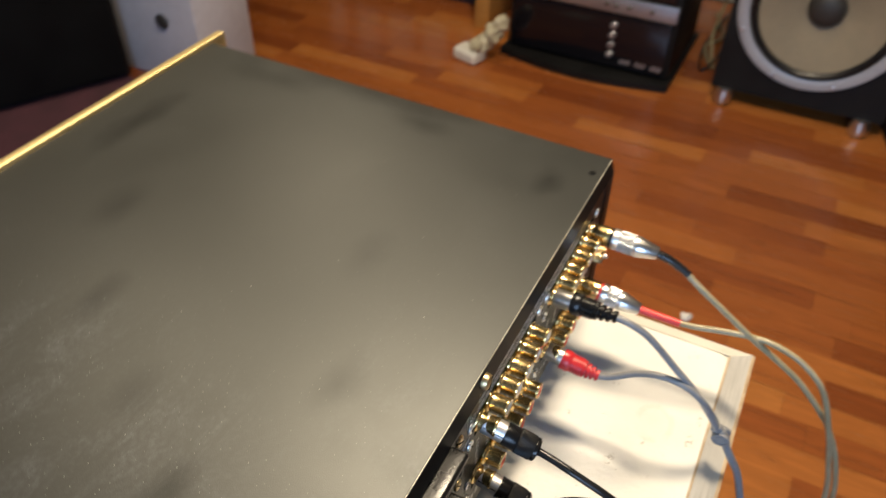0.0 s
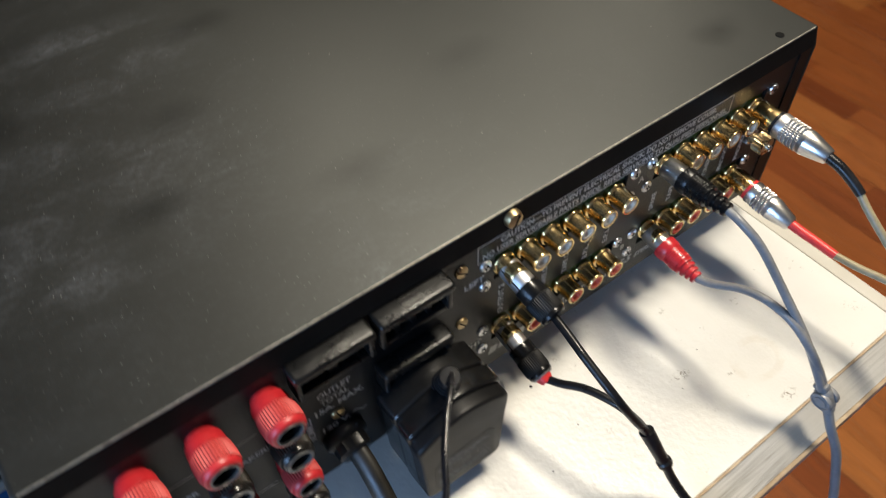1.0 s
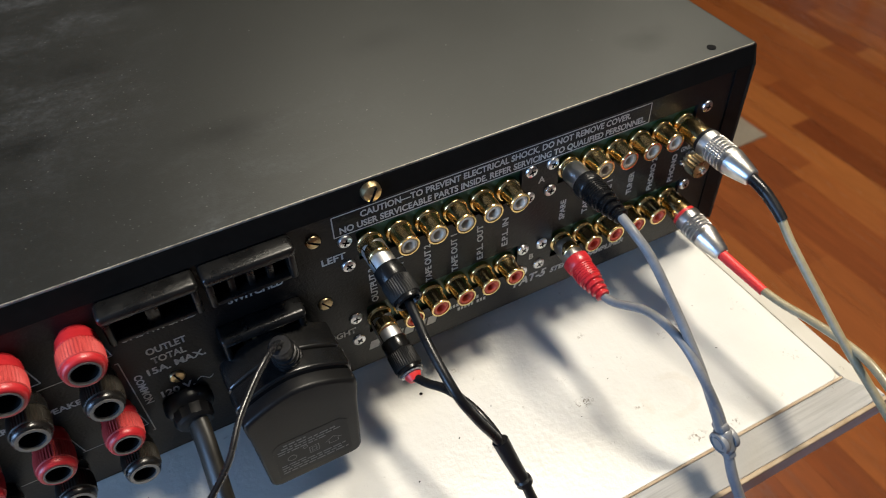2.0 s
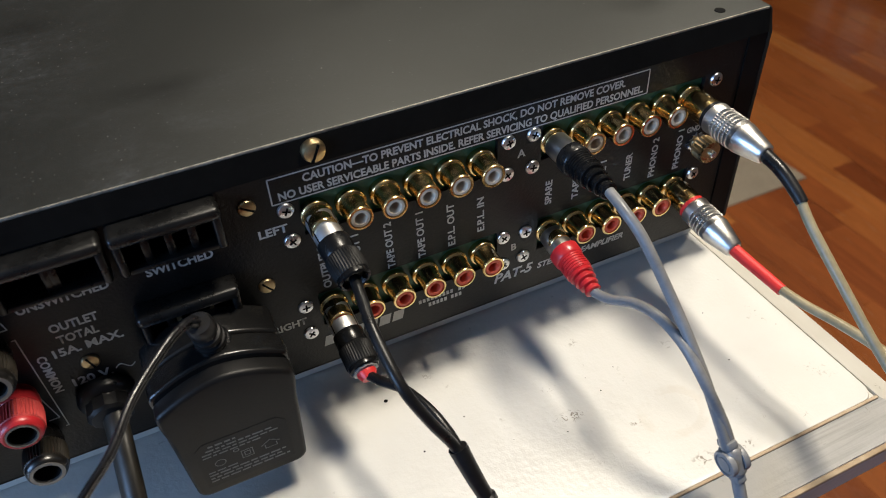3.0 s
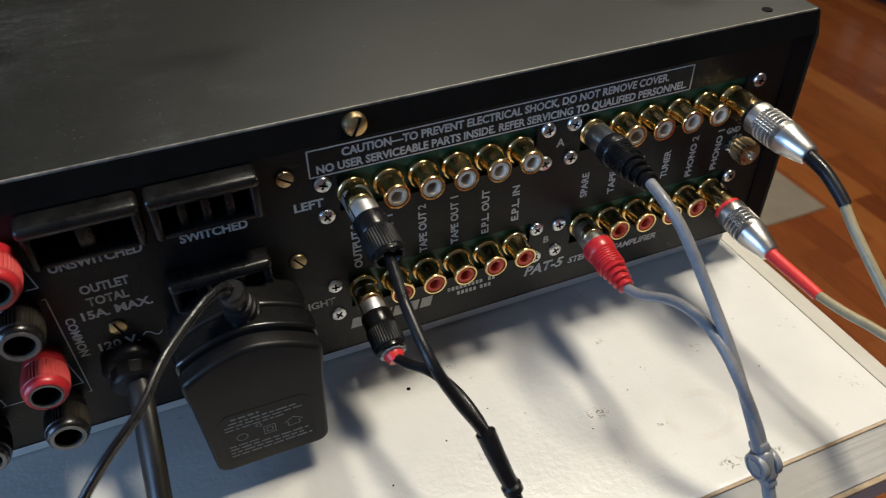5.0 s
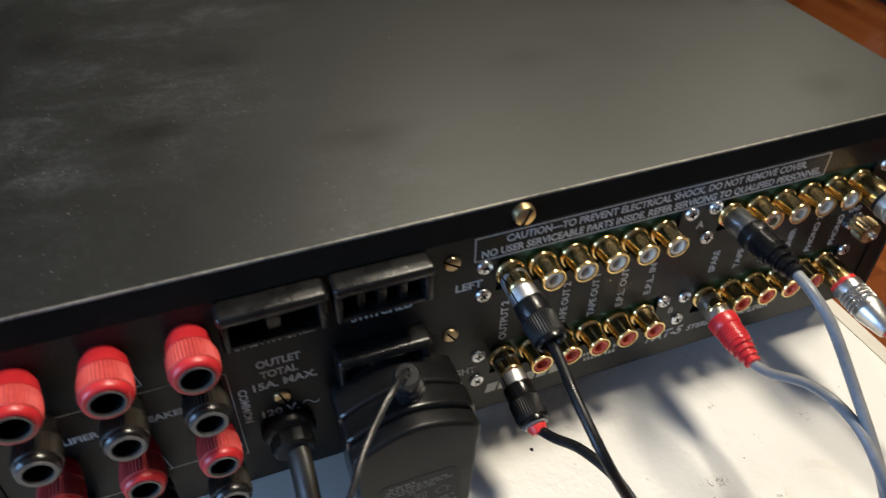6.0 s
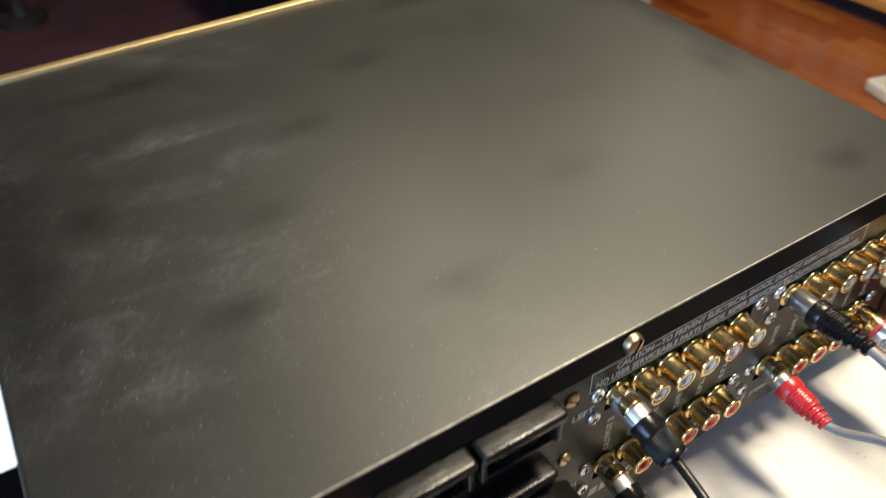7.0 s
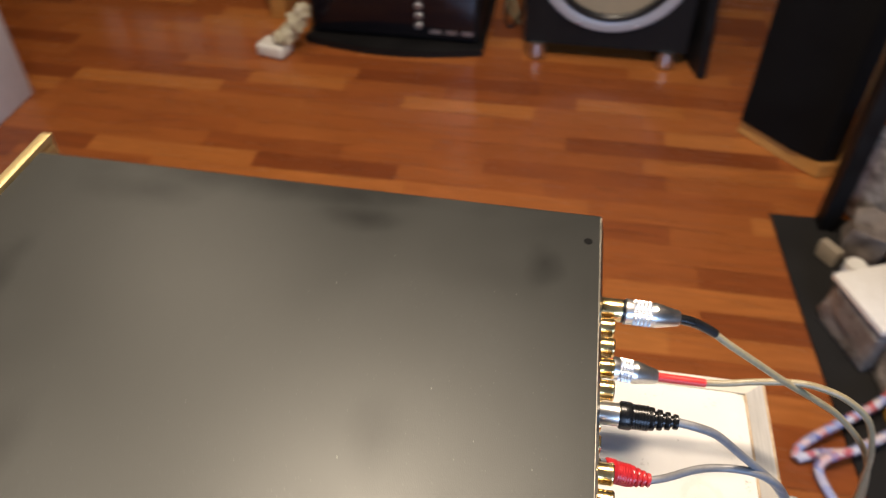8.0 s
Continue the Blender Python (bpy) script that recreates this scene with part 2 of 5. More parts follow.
COVER = cover_paint()
PANEL = grained("black_panel_enamel", (0.004, 0.004, 0.004), (0.0075, 0.0075, 0.0075), 900, (0.36, 0.46), 0.34, coarse=40, spec=0.30)
LIP = grained("black_gloss_lip", (0.004, 0.004, 0.004), (0.007, 0.007, 0.007), 300, (0.30, 0.42), 0.05, coarse=30, spec=0.12)
PRINT = grained("silver_print", (0.42, 0.42, 0.41), (0.54, 0.54, 0.52), 700, (0.45, 0.6), 0.0)
GOLD_BAR = grained("brushed_gold", (0.80, 0.61, 0.29), (0.90, 0.72, 0.40), 80, (0.40, 0.52), 0.08, 1.0, (1, 30, 30), 12)
GOLD = grained("gold_plate", (0.77, 0.55, 0.23), (0.87, 0.65, 0.32), 700, (0.13, 0.27), 0.06, 1.0, coarse=260)
BRASS = grained("worn_brass", (0.36, 0.27, 0.15), (0.58, 0.45, 0.25), 500, (0.25, 0.42), 0.1, 1.0, coarse=160)
CHROME = grained("chrome", (0.60, 0.59, 0.56), (0.72, 0.70, 0.67), 400, (0.28, 0.38), 0.02, 1.0, coarse=80)
STEEL = grained("zinc_screw", (0.55, 0.56, 0.58), (0.72, 0.72, 0.74), 600, (0.22, 0.36), 0.05, 1.0, coarse=200)
WHITE_INSERT = grained("white_insert", (0.62, 0.52, 0.39), (0.72, 0.61, 0.48), 700, (0.4, 0.5), 0.0, coarse=200)
RED_INSERT = grained("red_insert", (0.62, 0.07, 0.03), (0.74, 0.10, 0.04), 700, (0.4, 0.5), 0.0, coarse=200)
DARK_HOLE = material("dark_bore", (0.006, 0.006, 0.006), 0.85, 0.0, 0.08)
PCB = grained("green_board", (0.012, 0.055, 0.030), (0.025, 0.10, 0.055), 500, (0.35, 0.5), 0.08, coarse=70)
RED_POST = grained("red_post_plastic", (0.42, 0.016, 0.022), (0.52, 0.024, 0.030), 500, (0.30, 0.42), 0.03, coarse=120, spec=0.55)
# Paler than the post for rubbing and for light caught on the flutes.
RED_GRIP = grained("rubbed_red_plastic_lit", (0.42, 0.045, 0.044), (0.52, 0.075, 0.070), 500, (0.38, 0.50), 0.05, coarse=160, spec=0.5)
# Brownish black: the lamp's warm reflection is put into the base colour.
BLACK_GRIP = grained("black_plastic_lamp_tint", (0.012, 0.010, 0.008), (0.026, 0.022, 0.016), 500, (0.26, 0.38), 0.05, coarse=160, spec=0.9)
BLACK_POST = grained("black_post_plastic", (0.006, 0.0055, 0.005), (0.012, 0.011, 0.010), 500, (0.22, 0.32), 0.04, coarse=120, spec=0.6)
GREY_RING = grained("grey_ring", (0.13, 0.13, 0.13), (0.20, 0.195, 0.19), 500, (0.3, 0.45), 0.0, 0.6)
BAKELITE = grained("black_outlet_plastic", (0.004, 0.004, 0.004), (0.008, 0.008, 0.008), 700, (0.24, 0.38), 0.16, coarse=160, spec=0.45)
WART = grained("black_adapter_plastic", (0.006, 0.006, 0.0063), (0.010, 0.010, 0.0104), 1400, (0.34, 0.44), 0.15, coarse=60, depth=0.0002, spec=0.22)
WART_GLOSS = grained("black_adapter_gloss", (0.005, 0.005, 0.0053), (0.009, 0.009, 0.009), 900, (0.17, 0.27), 0.05, coarse=60, spec=0.6)
GREY_PRINT = material("faint_grey_print", (0.13, 0.13, 0.13), 0.55)
BLACK_RUBBER = grained("black_rubber", (0.006, 0.006, 0.0065), (0.012, 0.012, 0.013), 600, (0.26, 0.40), 0.06, coarse=90, spec=0.32)
CORD = grained("dark_cord", (0.011, 0.0095, 0.007), (0.020, 0.0175, 0.013), 300, (0.32, 0.44), 0.1, coarse=60, spec=0.4)
BLACK_PLUG = grained("black_plug_gloss", (0.004, 0.004, 0.0042), (0.008, 0.008, 0.0085), 600, (0.20, 0.30), 0.04, coarse=120, spec=0.30)
BLACK_KNURL = grained("black_plug_knurl", (0.004, 0.004, 0.0042), (0.009, 0.009, 0.0095), 900, (0.42, 0.55), 0.1, coarse=120, spec=0.22)
COLLAR = grained("dull_steel_collar", (0.55, 0.55, 0.55), (0.70, 0.70, 0.70), 700, (0.34, 0.46), 0.05, 1.0, coarse=160)
LEAD = grained("glossy_black_lead", (0.006, 0.006, 0.007), (0.012, 0.012, 0.014), 400, (0.20, 0.30), 0.05, coarse=90, spec=0.5)
# Pale wear, brightened to carry the lamp's highlight along the bend.
EDGE_WEAR_GLINT = grained("worn_edge_with_glint", (0.14, 0.13, 0.11), (0.50, 0.47, 0.39), 420, (0.35, 0.5), 0.1, 0.35, coarse=40)
GREY_CABLE = grained("grey_cable", (0.16, 0.16, 0.162), (0.22, 0.22, 0.223), 400, (0.34, 0.46), 0.06, coarse=80)
TAN_CABLE = grained("greige_cable", (0.25, 0.20, 0.112), (0.335, 0.28, 0.17), 400, (0.30, 0.42), 0.06, coarse=80)
RED_BOOT = grained("red_rubber", (0.46, 0.016, 0.022), (0.56, 0.026, 0.030), 500, (0.30, 0.42), 0.06, coarse=90)
RED_SLEEVE = grained("red_sleeve", (0.60, 0.028, 0.026), (0.68, 0.04, 0.036), 300, (0.32, 0.42), 0.05, coarse=60)
CLEAR_GREY = grained("clear_end", (0.10, 0.10, 0.10), (0.22, 0.22, 0.22), 900, (0.2, 0.3), 0.0)
TABLE = table_paint("white_table_paint", (0.60, 0.585, 0.545), (0.66, 0.65, 0.615), 0.5)
TABLE_EDGE = table_paint("worn_white_edge", (0.50, 0.475, 0.42), (0.62, 0.605, 0.565), 0.5)
TABLE_RUBBED = table_paint("rubbed_white_edge", (0.40, 0.375, 0.33), (0.54, 0.52, 0.475), 0.5, 0.85)
RAW_WOOD = grained("bare_wood_joint", (0.26, 0.17, 0.09), (0.52, 0.42, 0.30), 120, (0.6, 0.8), 0.2)
STRIP = laminate("strip_laminate", True)
STRIP_REST = laminate("strip_laminate_rest", False)
JOINT = material("dark_joint", (0.05, 0.02, 0.008), 0.8)
WALL = grained("grey_wall", (0.118, 0.115, 0.112), (0.15, 0.146, 0.142), 60, (0.7, 0.85), 0.08)
WHITE_TRIM = grained("white_trim", (0.68, 0.66, 0.60), (0.76, 0.74, 0.68), 60, (0.4, 0.5), 0.05)
CEILING = grained("white_ceiling", (0.29, 0.28, 0.245), (0.335, 0.32, 0.285), 50, (0.8, 0.9), 0.1)
BLACK_CAB = grained("black_vinyl_cabinet", (0.005, 0.005, 0.0055), (0.010, 0.010, 0.0105), 300, (0.45, 0.6), 0.3, coarse=20, spec=0.2)
CLOTH = grained("black_grille_cloth", (0.003, 0.003, 0.0035), (0.006, 0.006, 0.0065), 900, (0.75, 0.9), 0.3, coarse=10, spec=0.1)
GLASS_BLACK = material("black_gloss_front", (0.006, 0.006, 0.009), 0.12, 0.0, 0.40, 0.1)
CONE = grained("tan_paper_cone", (0.20, 0.165, 0.11), (0.25, 0.205, 0.14), 220, (0.7, 0.85), 0.2, coarse=14)
CAP = grained("dark_dust_cap", (0.020, 0.018, 0.016), (0.03, 0.028, 0.026), 200, (0.5, 0.65), 0.1)
FRAME_GREY = grained("cast_frame", (0.30, 0.31, 0.345), (0.38, 0.39, 0.425), 120, (0.35, 0.5), 0.1, 0.2)
TAN_WOOD = grained("honey_wood", (0.42, 0.20, 0.055), (0.56, 0.29, 0.085), 16, (0.35, 0.5), 0.08, stretch=(1, 1, 8), coarse=5)
NAVY = grained("dark_plinth", (0.012, 0.014, 0.03), (0.02, 0.022, 0.045), 60, (0.5, 0.7), 0.05)
LILAC = grained("pale_grey_panel", (0.46, 0.47, 0.52), (0.54, 0.55, 0.60), 40, (0.4, 0.55), 0.05, coarse=4)
RUG = grained("dark_red_rug", (0.042, 0.014, 0.020), (0.090, 0.030, 0.041), 220, (0.9, 1.0), 0.6, coarse=9, depth=0.003)
MAT = grained("dark_mat", (0.010, 0.0095, 0.009), (0.018, 0.017, 0.016), 300, (0.8, 0.95), 0.5, coarse=14, depth=0.002, spec=0.2)
BEIGE = grained("beige_cloth", (0.24, 0.20, 0.15), (0.33, 0.28, 0.21), 200, (0.85, 0.95), 0.4, coarse=12, depth=0.001)
CREAM = grained("cream_ceramic", (0.36, 0.32, 0.21), (0.52, 0.48, 0.36), 60, (0.35, 0.5), 0.1, coarse=24)
WHITE_BASE = grained("white_plaster", (0.66, 0.65, 0.60), (0.76, 0.75, 0.71), 80, (0.5, 0.65), 0.1)
SILVER_TRIM = grained("dull_silver_trim", (0.30, 0.31, 0.35), (0.42, 0.43, 0.47), 90, (0.3, 0.45), 0.05, 0.8)
CARD = grained("white_card", (0.70, 0.67, 0.60), (0.78, 0.75, 0.69), 60, (0.5, 0.65), 0.05)
GREY_CARD = grained("grey_brown_wrap", (0.08, 0.065, 0.055), (0.24, 0.205, 0.18), 26, (0.18, 0.45), 0.35, coarse=16, depth=0.004)
WRAP = grained("shiny_clear_wrap", (0.10, 0.09, 0.085), (0.42, 0.39, 0.36), 40, (0.10, 0.30), 0.5, coarse=30, depth=0.006)
RED_CARD = grained("red_card", (0.5, 0.03, 0.03), (0.62, 0.05, 0.05), 60, (0.5, 0.6), 0.05)
YELLOW_CARD = grained("yellow_card", (0.55, 0.30, 0.03), (0.66, 0.38, 0.05), 60, (0.5, 0.6), 0.05)
BLUE_PLASTIC = grained("blue_plastic", (0.02, 0.10, 0.30), (0.03, 0.16, 0.42), 100, (0.25, 0.4), 0.03)


def woven_cord():
    m = material("braided_cord", (0.5, 0.4, 0.5), 0.7)
    b = m.node_tree.nodes["Principled BSDF"]
    v = node(m, "ShaderNodeTexVoronoi", Scale=75.0)
    wire(m, coords(m), v.inputs["Vector"])
    s = node(m, "ShaderNodeSeparateColor")
    wire(m, v.outputs["Color"], s.inputs[0])
    r = ramp(m, s.outputs[0], [(0.0, (0.10, 0.12, 0.36)), (0.34, (0.66, 0.64, 0.66)), (0.66, (0.52, 0.09, 0.09)), (0.85, (0.30, 0.34, 0.55))])
    wire(m, r, b.inputs["Base Color"])
    return m


BRAID = woven_cord()


def glow(name, colour, strength):
    m = bpy.data.materials.new(name)
    m.use_nodes = True
    b = m.node_tree.nodes["Principled BSDF"]
    b.inputs["Base Color"].default_value = (0.02, 0.02, 0.02, 1)
    b.inputs["Emission Color"].default_value = (*colour, 1)
    b.inputs["Emission Strength"].default_value = strength
    b.inputs["Roughness"].default_value = 0.2
    return m


SCREEN = glow("lit_screen", (0.72, 0.86, 1.0), 1.3)
ICON = glow("lit_icon", (0.30, 0.55, 0.75), 0.35)
DIFFUSER = glow("lamp_diffuser", (1.0, 0.86, 0.68), 3.0)

# ---- mesh helpers ----


def part(name, bm, mat, parent=None, label="", sharp=38):
    """Links a bmesh as one mesh object under a thing or a part."""
    me = bpy.data.meshes.new(name)
    bmesh.ops.recalc_face_normals(bm, faces=bm.faces)
    bm.to_mesh(me)
    bm.free()
    for p in me.polygons:
        p.use_smooth = True
    me.set_sharp_from_angle(angle=radians(sharp))
    me.materials.append(mat)
    ob = new(name, me)
    if parent is not None:
        ob.parent = parent
        ob.matrix_parent_inverse = parent.matrix_world.inverted()
    if label:
        tagged(ob, label)
    return ob


def thing(name, place, label, category, group="", kind=""):
    ob = new(name)
    ob.empty_display_size = 0.02
    ob.matrix_world = Matrix.Translation(place)
    bpy.context.view_layer.update()
    return tagged(ob, label, category, group, kind)


def box(bm, x0, x1, y0, y1, z0, z1, bevel=0.0, segments=2, m=None):
    made = bmesh.ops.create_cube(bm, size=1.0)
    vs = made["verts"]
    for v in vs:
        v.co = Vector(((x0 + x1) / 2 + v.co.x * (x1 - x0), (y0 + y1) / 2 + v.co.y * (y1 - y0), (z0 + z1) / 2 + v.co.z * (z1 - z0)))
    if bevel:
        edges = list({e for v in vs for e in v.link_edges})
        out = bmesh.ops.bevel(bm, geom=edges, offset=bevel, segments=segments, affect="EDGES", profile=0.5)
        vs = list({v for f in out["faces"] for v in f.verts} | {v for v in vs if v.is_valid})
    if m is not None:
        bmesh.ops.transform(bm, matrix=m, verts=vs)
    return bm


def boxed(x0, x1, y0, y1, z0, z1, bevel=0.0, segments=2, m=None):
    return box(bmesh.new(), x0, x1, y0, y1, z0, z1, bevel, segments, m)


def along(start, end):
    """The pose of a local z axis that runs from start to end."""
    d = Vector(end) - Vector(start)
    return Matrix.Translation(start) @ d.to_track_quat("Z", "Y").to_matrix().to_4x4()


def lathe(bm, profile, m, seg=28, ribs=None, close=True):
    """Turns (radius, height) rows about the local z axis of m. ribs: rows by index with a depth of flutes."""
    ribs = ribs or {}
    rings = []
    for k, (r, h) in enumerate(profile):
        ring = []
        for s in range(seg):
            a = 2 * math.pi * s / seg
            q = r - (ribs.get(k, 0.0) if s % 2 else 0.0)
            ring.append(bm.verts.new(m @ Vector((q * math.cos(a), q * math.sin(a), h))))
        rings.append(ring)
    for a, b in zip(rings, rings[1:]):
        for s in range(seg):
            bm.faces.new((a[s], a[(s + 1) % seg], b[(s + 1) % seg], b[s]))
    if close:
        bm.faces.new(rings[0][::-1])
        bm.faces.new(rings[-1])
    return bm


def turned(profile, m, seg=28, ribs=None, close=True):
    return lathe(bmesh.new(), profile, m, seg, ribs, close)


def smooth_path(points, steps=8):
    """A rounded line through the points."""
    p = [Vector(q) for q in points]
    p = [2 * p[0] - p[1], *p, 2 * p[-1] - p[-2]]
    out = []
    for a, b, c, d in zip(p, p[1:], p[2:], p[3:]):
        for k in range(steps):
            t = k / steps
            out.append(0.5 * (2 * b + (c - a) * t + (2 * a - 5 * b + 4 * c - d) * t * t + (3 * b - a - 3 * c + d) * t ** 3))
    return [*out, p[-2]]


def tube(bm, points, radius, seg=10, steps=8, flat=1.0, twin=0.0, facing=None):
    """A cord along a rounded line; radius: one number, or one a point of the rounded line's ends."""
    path = smooth_path(points, steps)
    r0, r1 = radius if isinstance(radius, tuple) else (radius, radius)
    side = None
    rings = []
    n = len(path)
    for k, p in enumerate(path):
        d = (path[min(k + 1, n - 1)] - path[max(k - 1, 0)]).normalized()
        if side is None:
            side = d.cross(Vector(facing)).normalized() if facing else d.orthogonal().normalized()
        side = (side - d * side.dot(d)).normalized()
        up = d.cross(side)
        r = r0 + (r1 - r0) * k / (n - 1)
        rings.append([bm.verts.new(p + side * (twin + r * math.cos(2 * math.pi * s / seg)) + up * (r * flat * math.sin(2 * math.pi * s / seg))) for s in range(seg)])
    for a, b in zip(rings, rings[1:]):
        for s in range(seg):
            bm.faces.new((a[s], a[(s + 1) % seg], b[(s + 1) % seg], b[s]))
    bm.faces.new(rings[0][::-1])
    bm.faces.new(rings[-1])
    return bm


def cord(points, radius, seg=10, steps=8, flat=1.0):
    return tube(bmesh.new(), points, radius, seg, steps, flat)


def pierced(x0, x1, z0, z1, y0, y1, holes):
    """A plate in the xz plane with rectangular openings (x0, x1, z0, z1) right through it."""
    xs = sorted({x0, x1, *[h[0] for h in holes], *[h[1] for h in holes]})
    zs = sorted({z0, z1, *[h[2] for h in holes], *[h[3] for h in holes]})

    def solid(i, k):
        if not (0 <= i < len(xs) - 1 and 0 <= k < len(zs) - 1):
            return False
        cx, cz = (xs[i] + xs[i + 1]) / 2, (zs[k] + zs[k + 1]) / 2
        return not any(a < cx < b and c < cz < d for a, b, c, d in holes)

    bm = bmesh.new()
    grid = {}

    def v(i, k, y):
        if (i, k, y) not in grid:
            grid[i, k, y] = bm.verts.new((xs[i], y, zs[k]))
        return grid[i, k, y]

    for i in range(len(xs) - 1):
        for k in range(len(zs) - 1):
            if not solid(i, k):
                continue
            for y in (y0, y1):
                bm.faces.new((v(i, k, y), v(i + 1, k, y), v(i + 1, k + 1, y), v(i, k + 1, y)))
            for di, dk, a, b in ((-1, 0, (i, k), (i, k + 1)), (1, 0, (i + 1, k), (i + 1, k + 1)), (0, -1, (i, k), (i + 1, k)), (0, 1, (i, k + 1), (i + 1, k + 1))):
                if not solid(i + di, k + dk):
                    bm.faces.new((v(*a, y0), v(*b, y0), v(*b, y1), v(*a, y1)))
    return bm


def lettering(text, x, z, height, y, parent, mat, turn=0.0, width=None, lean=0.0, align="LEFT", name="lettering"):
    """Flat printed words on an upright plate that faces -y; turn: degrees anticlockwise."""
    curve = bpy.data.curves.new(name, "FONT")
    curve.body, curve.size, curve.align_x, curve.shear = text, height / 0.72, align, lean
    curve.offset, curve.resolution_u = height * 0.045, 3
    temp = new("lettering_source", curve)
    bpy.context.view_layer.update()
    me = bpy.data.meshes.new_from_object(temp.evaluated_get(bpy.context.evaluated_depsgraph_get()))
    bpy.data.objects.remove(temp)
    bpy.data.curves.remove(curve)
    if width:
        xs = [v.co.x for v in me.vertices]
        have = max(xs) - min(xs)
        me.transform(Matrix.Diagonal((width / have, 1, 1, 1)))
    me.transform(Matrix.Translation((x, y, z)) @ Matrix.Rotation(radians(-turn), 4, "Y") @ Matrix.Rotation(radians(90), 4, "X"))
    me.name = name
    me.materials.clear()
    me.materials.append(mat)
    ob = new(name, me)
    ob.parent = parent
    ob.matrix_parent_inverse = parent.matrix_world.inverted()
    return ob

# ---- room ----
RX0, RX1, RY0, RY1, RZ = -2.2, 3.05, -2.0, 4.6, 2.45


def plain(name, bm, mat, label, category):
    return tagged(part(name, bm, mat), label, category, kind="structure")


floor = plain("floor", boxed(RX0, RX1, RY0, RY1, -0.05, -0.0085), JOINT, "reddish-brown strip laminate floor with a soft sheen", "floor")
plain("wall_north", boxed(RX0, RX1, RY1, RY1 + 0.1, -0.05, RZ), WALL, "plain brown-grey painted wall of the room", "wall")
plain("wall_south", boxed(RX0, RX1, RY0 - 0.1, RY0, -0.05, RZ), WALL, "plain brown-grey painted wall behind the table", "wall")
plain("wall_east", boxed(RX1, RX1 + 0.1, RY0 - 0.1, RY1 + 0.1, -0.05, RZ), WALL, "plain brown-grey painted wall behind the loudspeakers", "wall")
west = bmesh.new()
WY0, WY1, WZ0, WZ1 = -1.40, -0.10, 0.9, 2.1
box(west, RX0 - 0.1, RX0, RY0 - 0.1, WY0, -0.05, RZ)
box(west, RX0 - 0.1, RX0, WY1, RY1 + 0.1, -0.05, RZ)
box(west, RX0 - 0.1, RX0, WY0, WY1, -0.05, WZ0)
box(west, RX0 - 0.1, RX0, WY0, WY1, WZ1, RZ)
plain("wall_west", west, WALL, "plain brown-grey painted wall with a window opening", "wall")
plain("ceiling", boxed(RX0 - 0.1, RX1 + 0.1, RY0 - 0.1, RY1 + 0.1, RZ, RZ + 0.1), CEILING, "plain white painted ceiling of the room", "ceiling")
plain("baseboard", boxed(RX1 - 0.016, RX1 - 0.001, RY0, RY1, 0.0, 0.11, 0.003), WHITE_TRIM, "white painted baseboard along the wall", "baseboard")
window = thing("window_1", (RX0 - 0.05, -0.75, WZ0), "white framed window that lets daylight in", "window", kind="structure")
wf = bmesh.new()
for a, b, c, d in ((WY0, WY0 + 0.05, WZ0, WZ1), (WY1 - 0.05, WY1, WZ0, WZ1), (WY0 + 0.05, WY1 - 0.05, WZ0, WZ0 + 0.05), (WY0 + 0.05, WY1 - 0.05, WZ1 - 0.05, WZ1)):
    box(wf, RX0 - 0.08, RX0 - 0.03, a, b, c, d)
part("window_frame", wf, WHITE_TRIM, window)

# Unseen fixtures; the last two only house the added fill.
for place in (LAMP_A, FILL_B, FILL_C):
    lamp = thing("unseen_ceiling_light", (place[0], place[1], RZ), "unseen round flush ceiling light, added overhead, with a warm glowing diffuser", "ceiling light", "ceiling lights")
    part("base", turned([(0.150, 0.0), (0.160, -0.02), (0.160, -0.045), (0.148, -0.05)], Matrix.Translation((place[0], place[1], RZ - 0.001)), 40), WHITE_TRIM, lamp)
    part("diffuser", turned([(0.146, -0.052), (0.140, -0.066), (0.10, -0.074), (0.02, -0.077)], Matrix.Translation((place[0], place[1], RZ - 0.001)), 40), DIFFUSER, lamp)

# ---- furniture and gear across the room ----


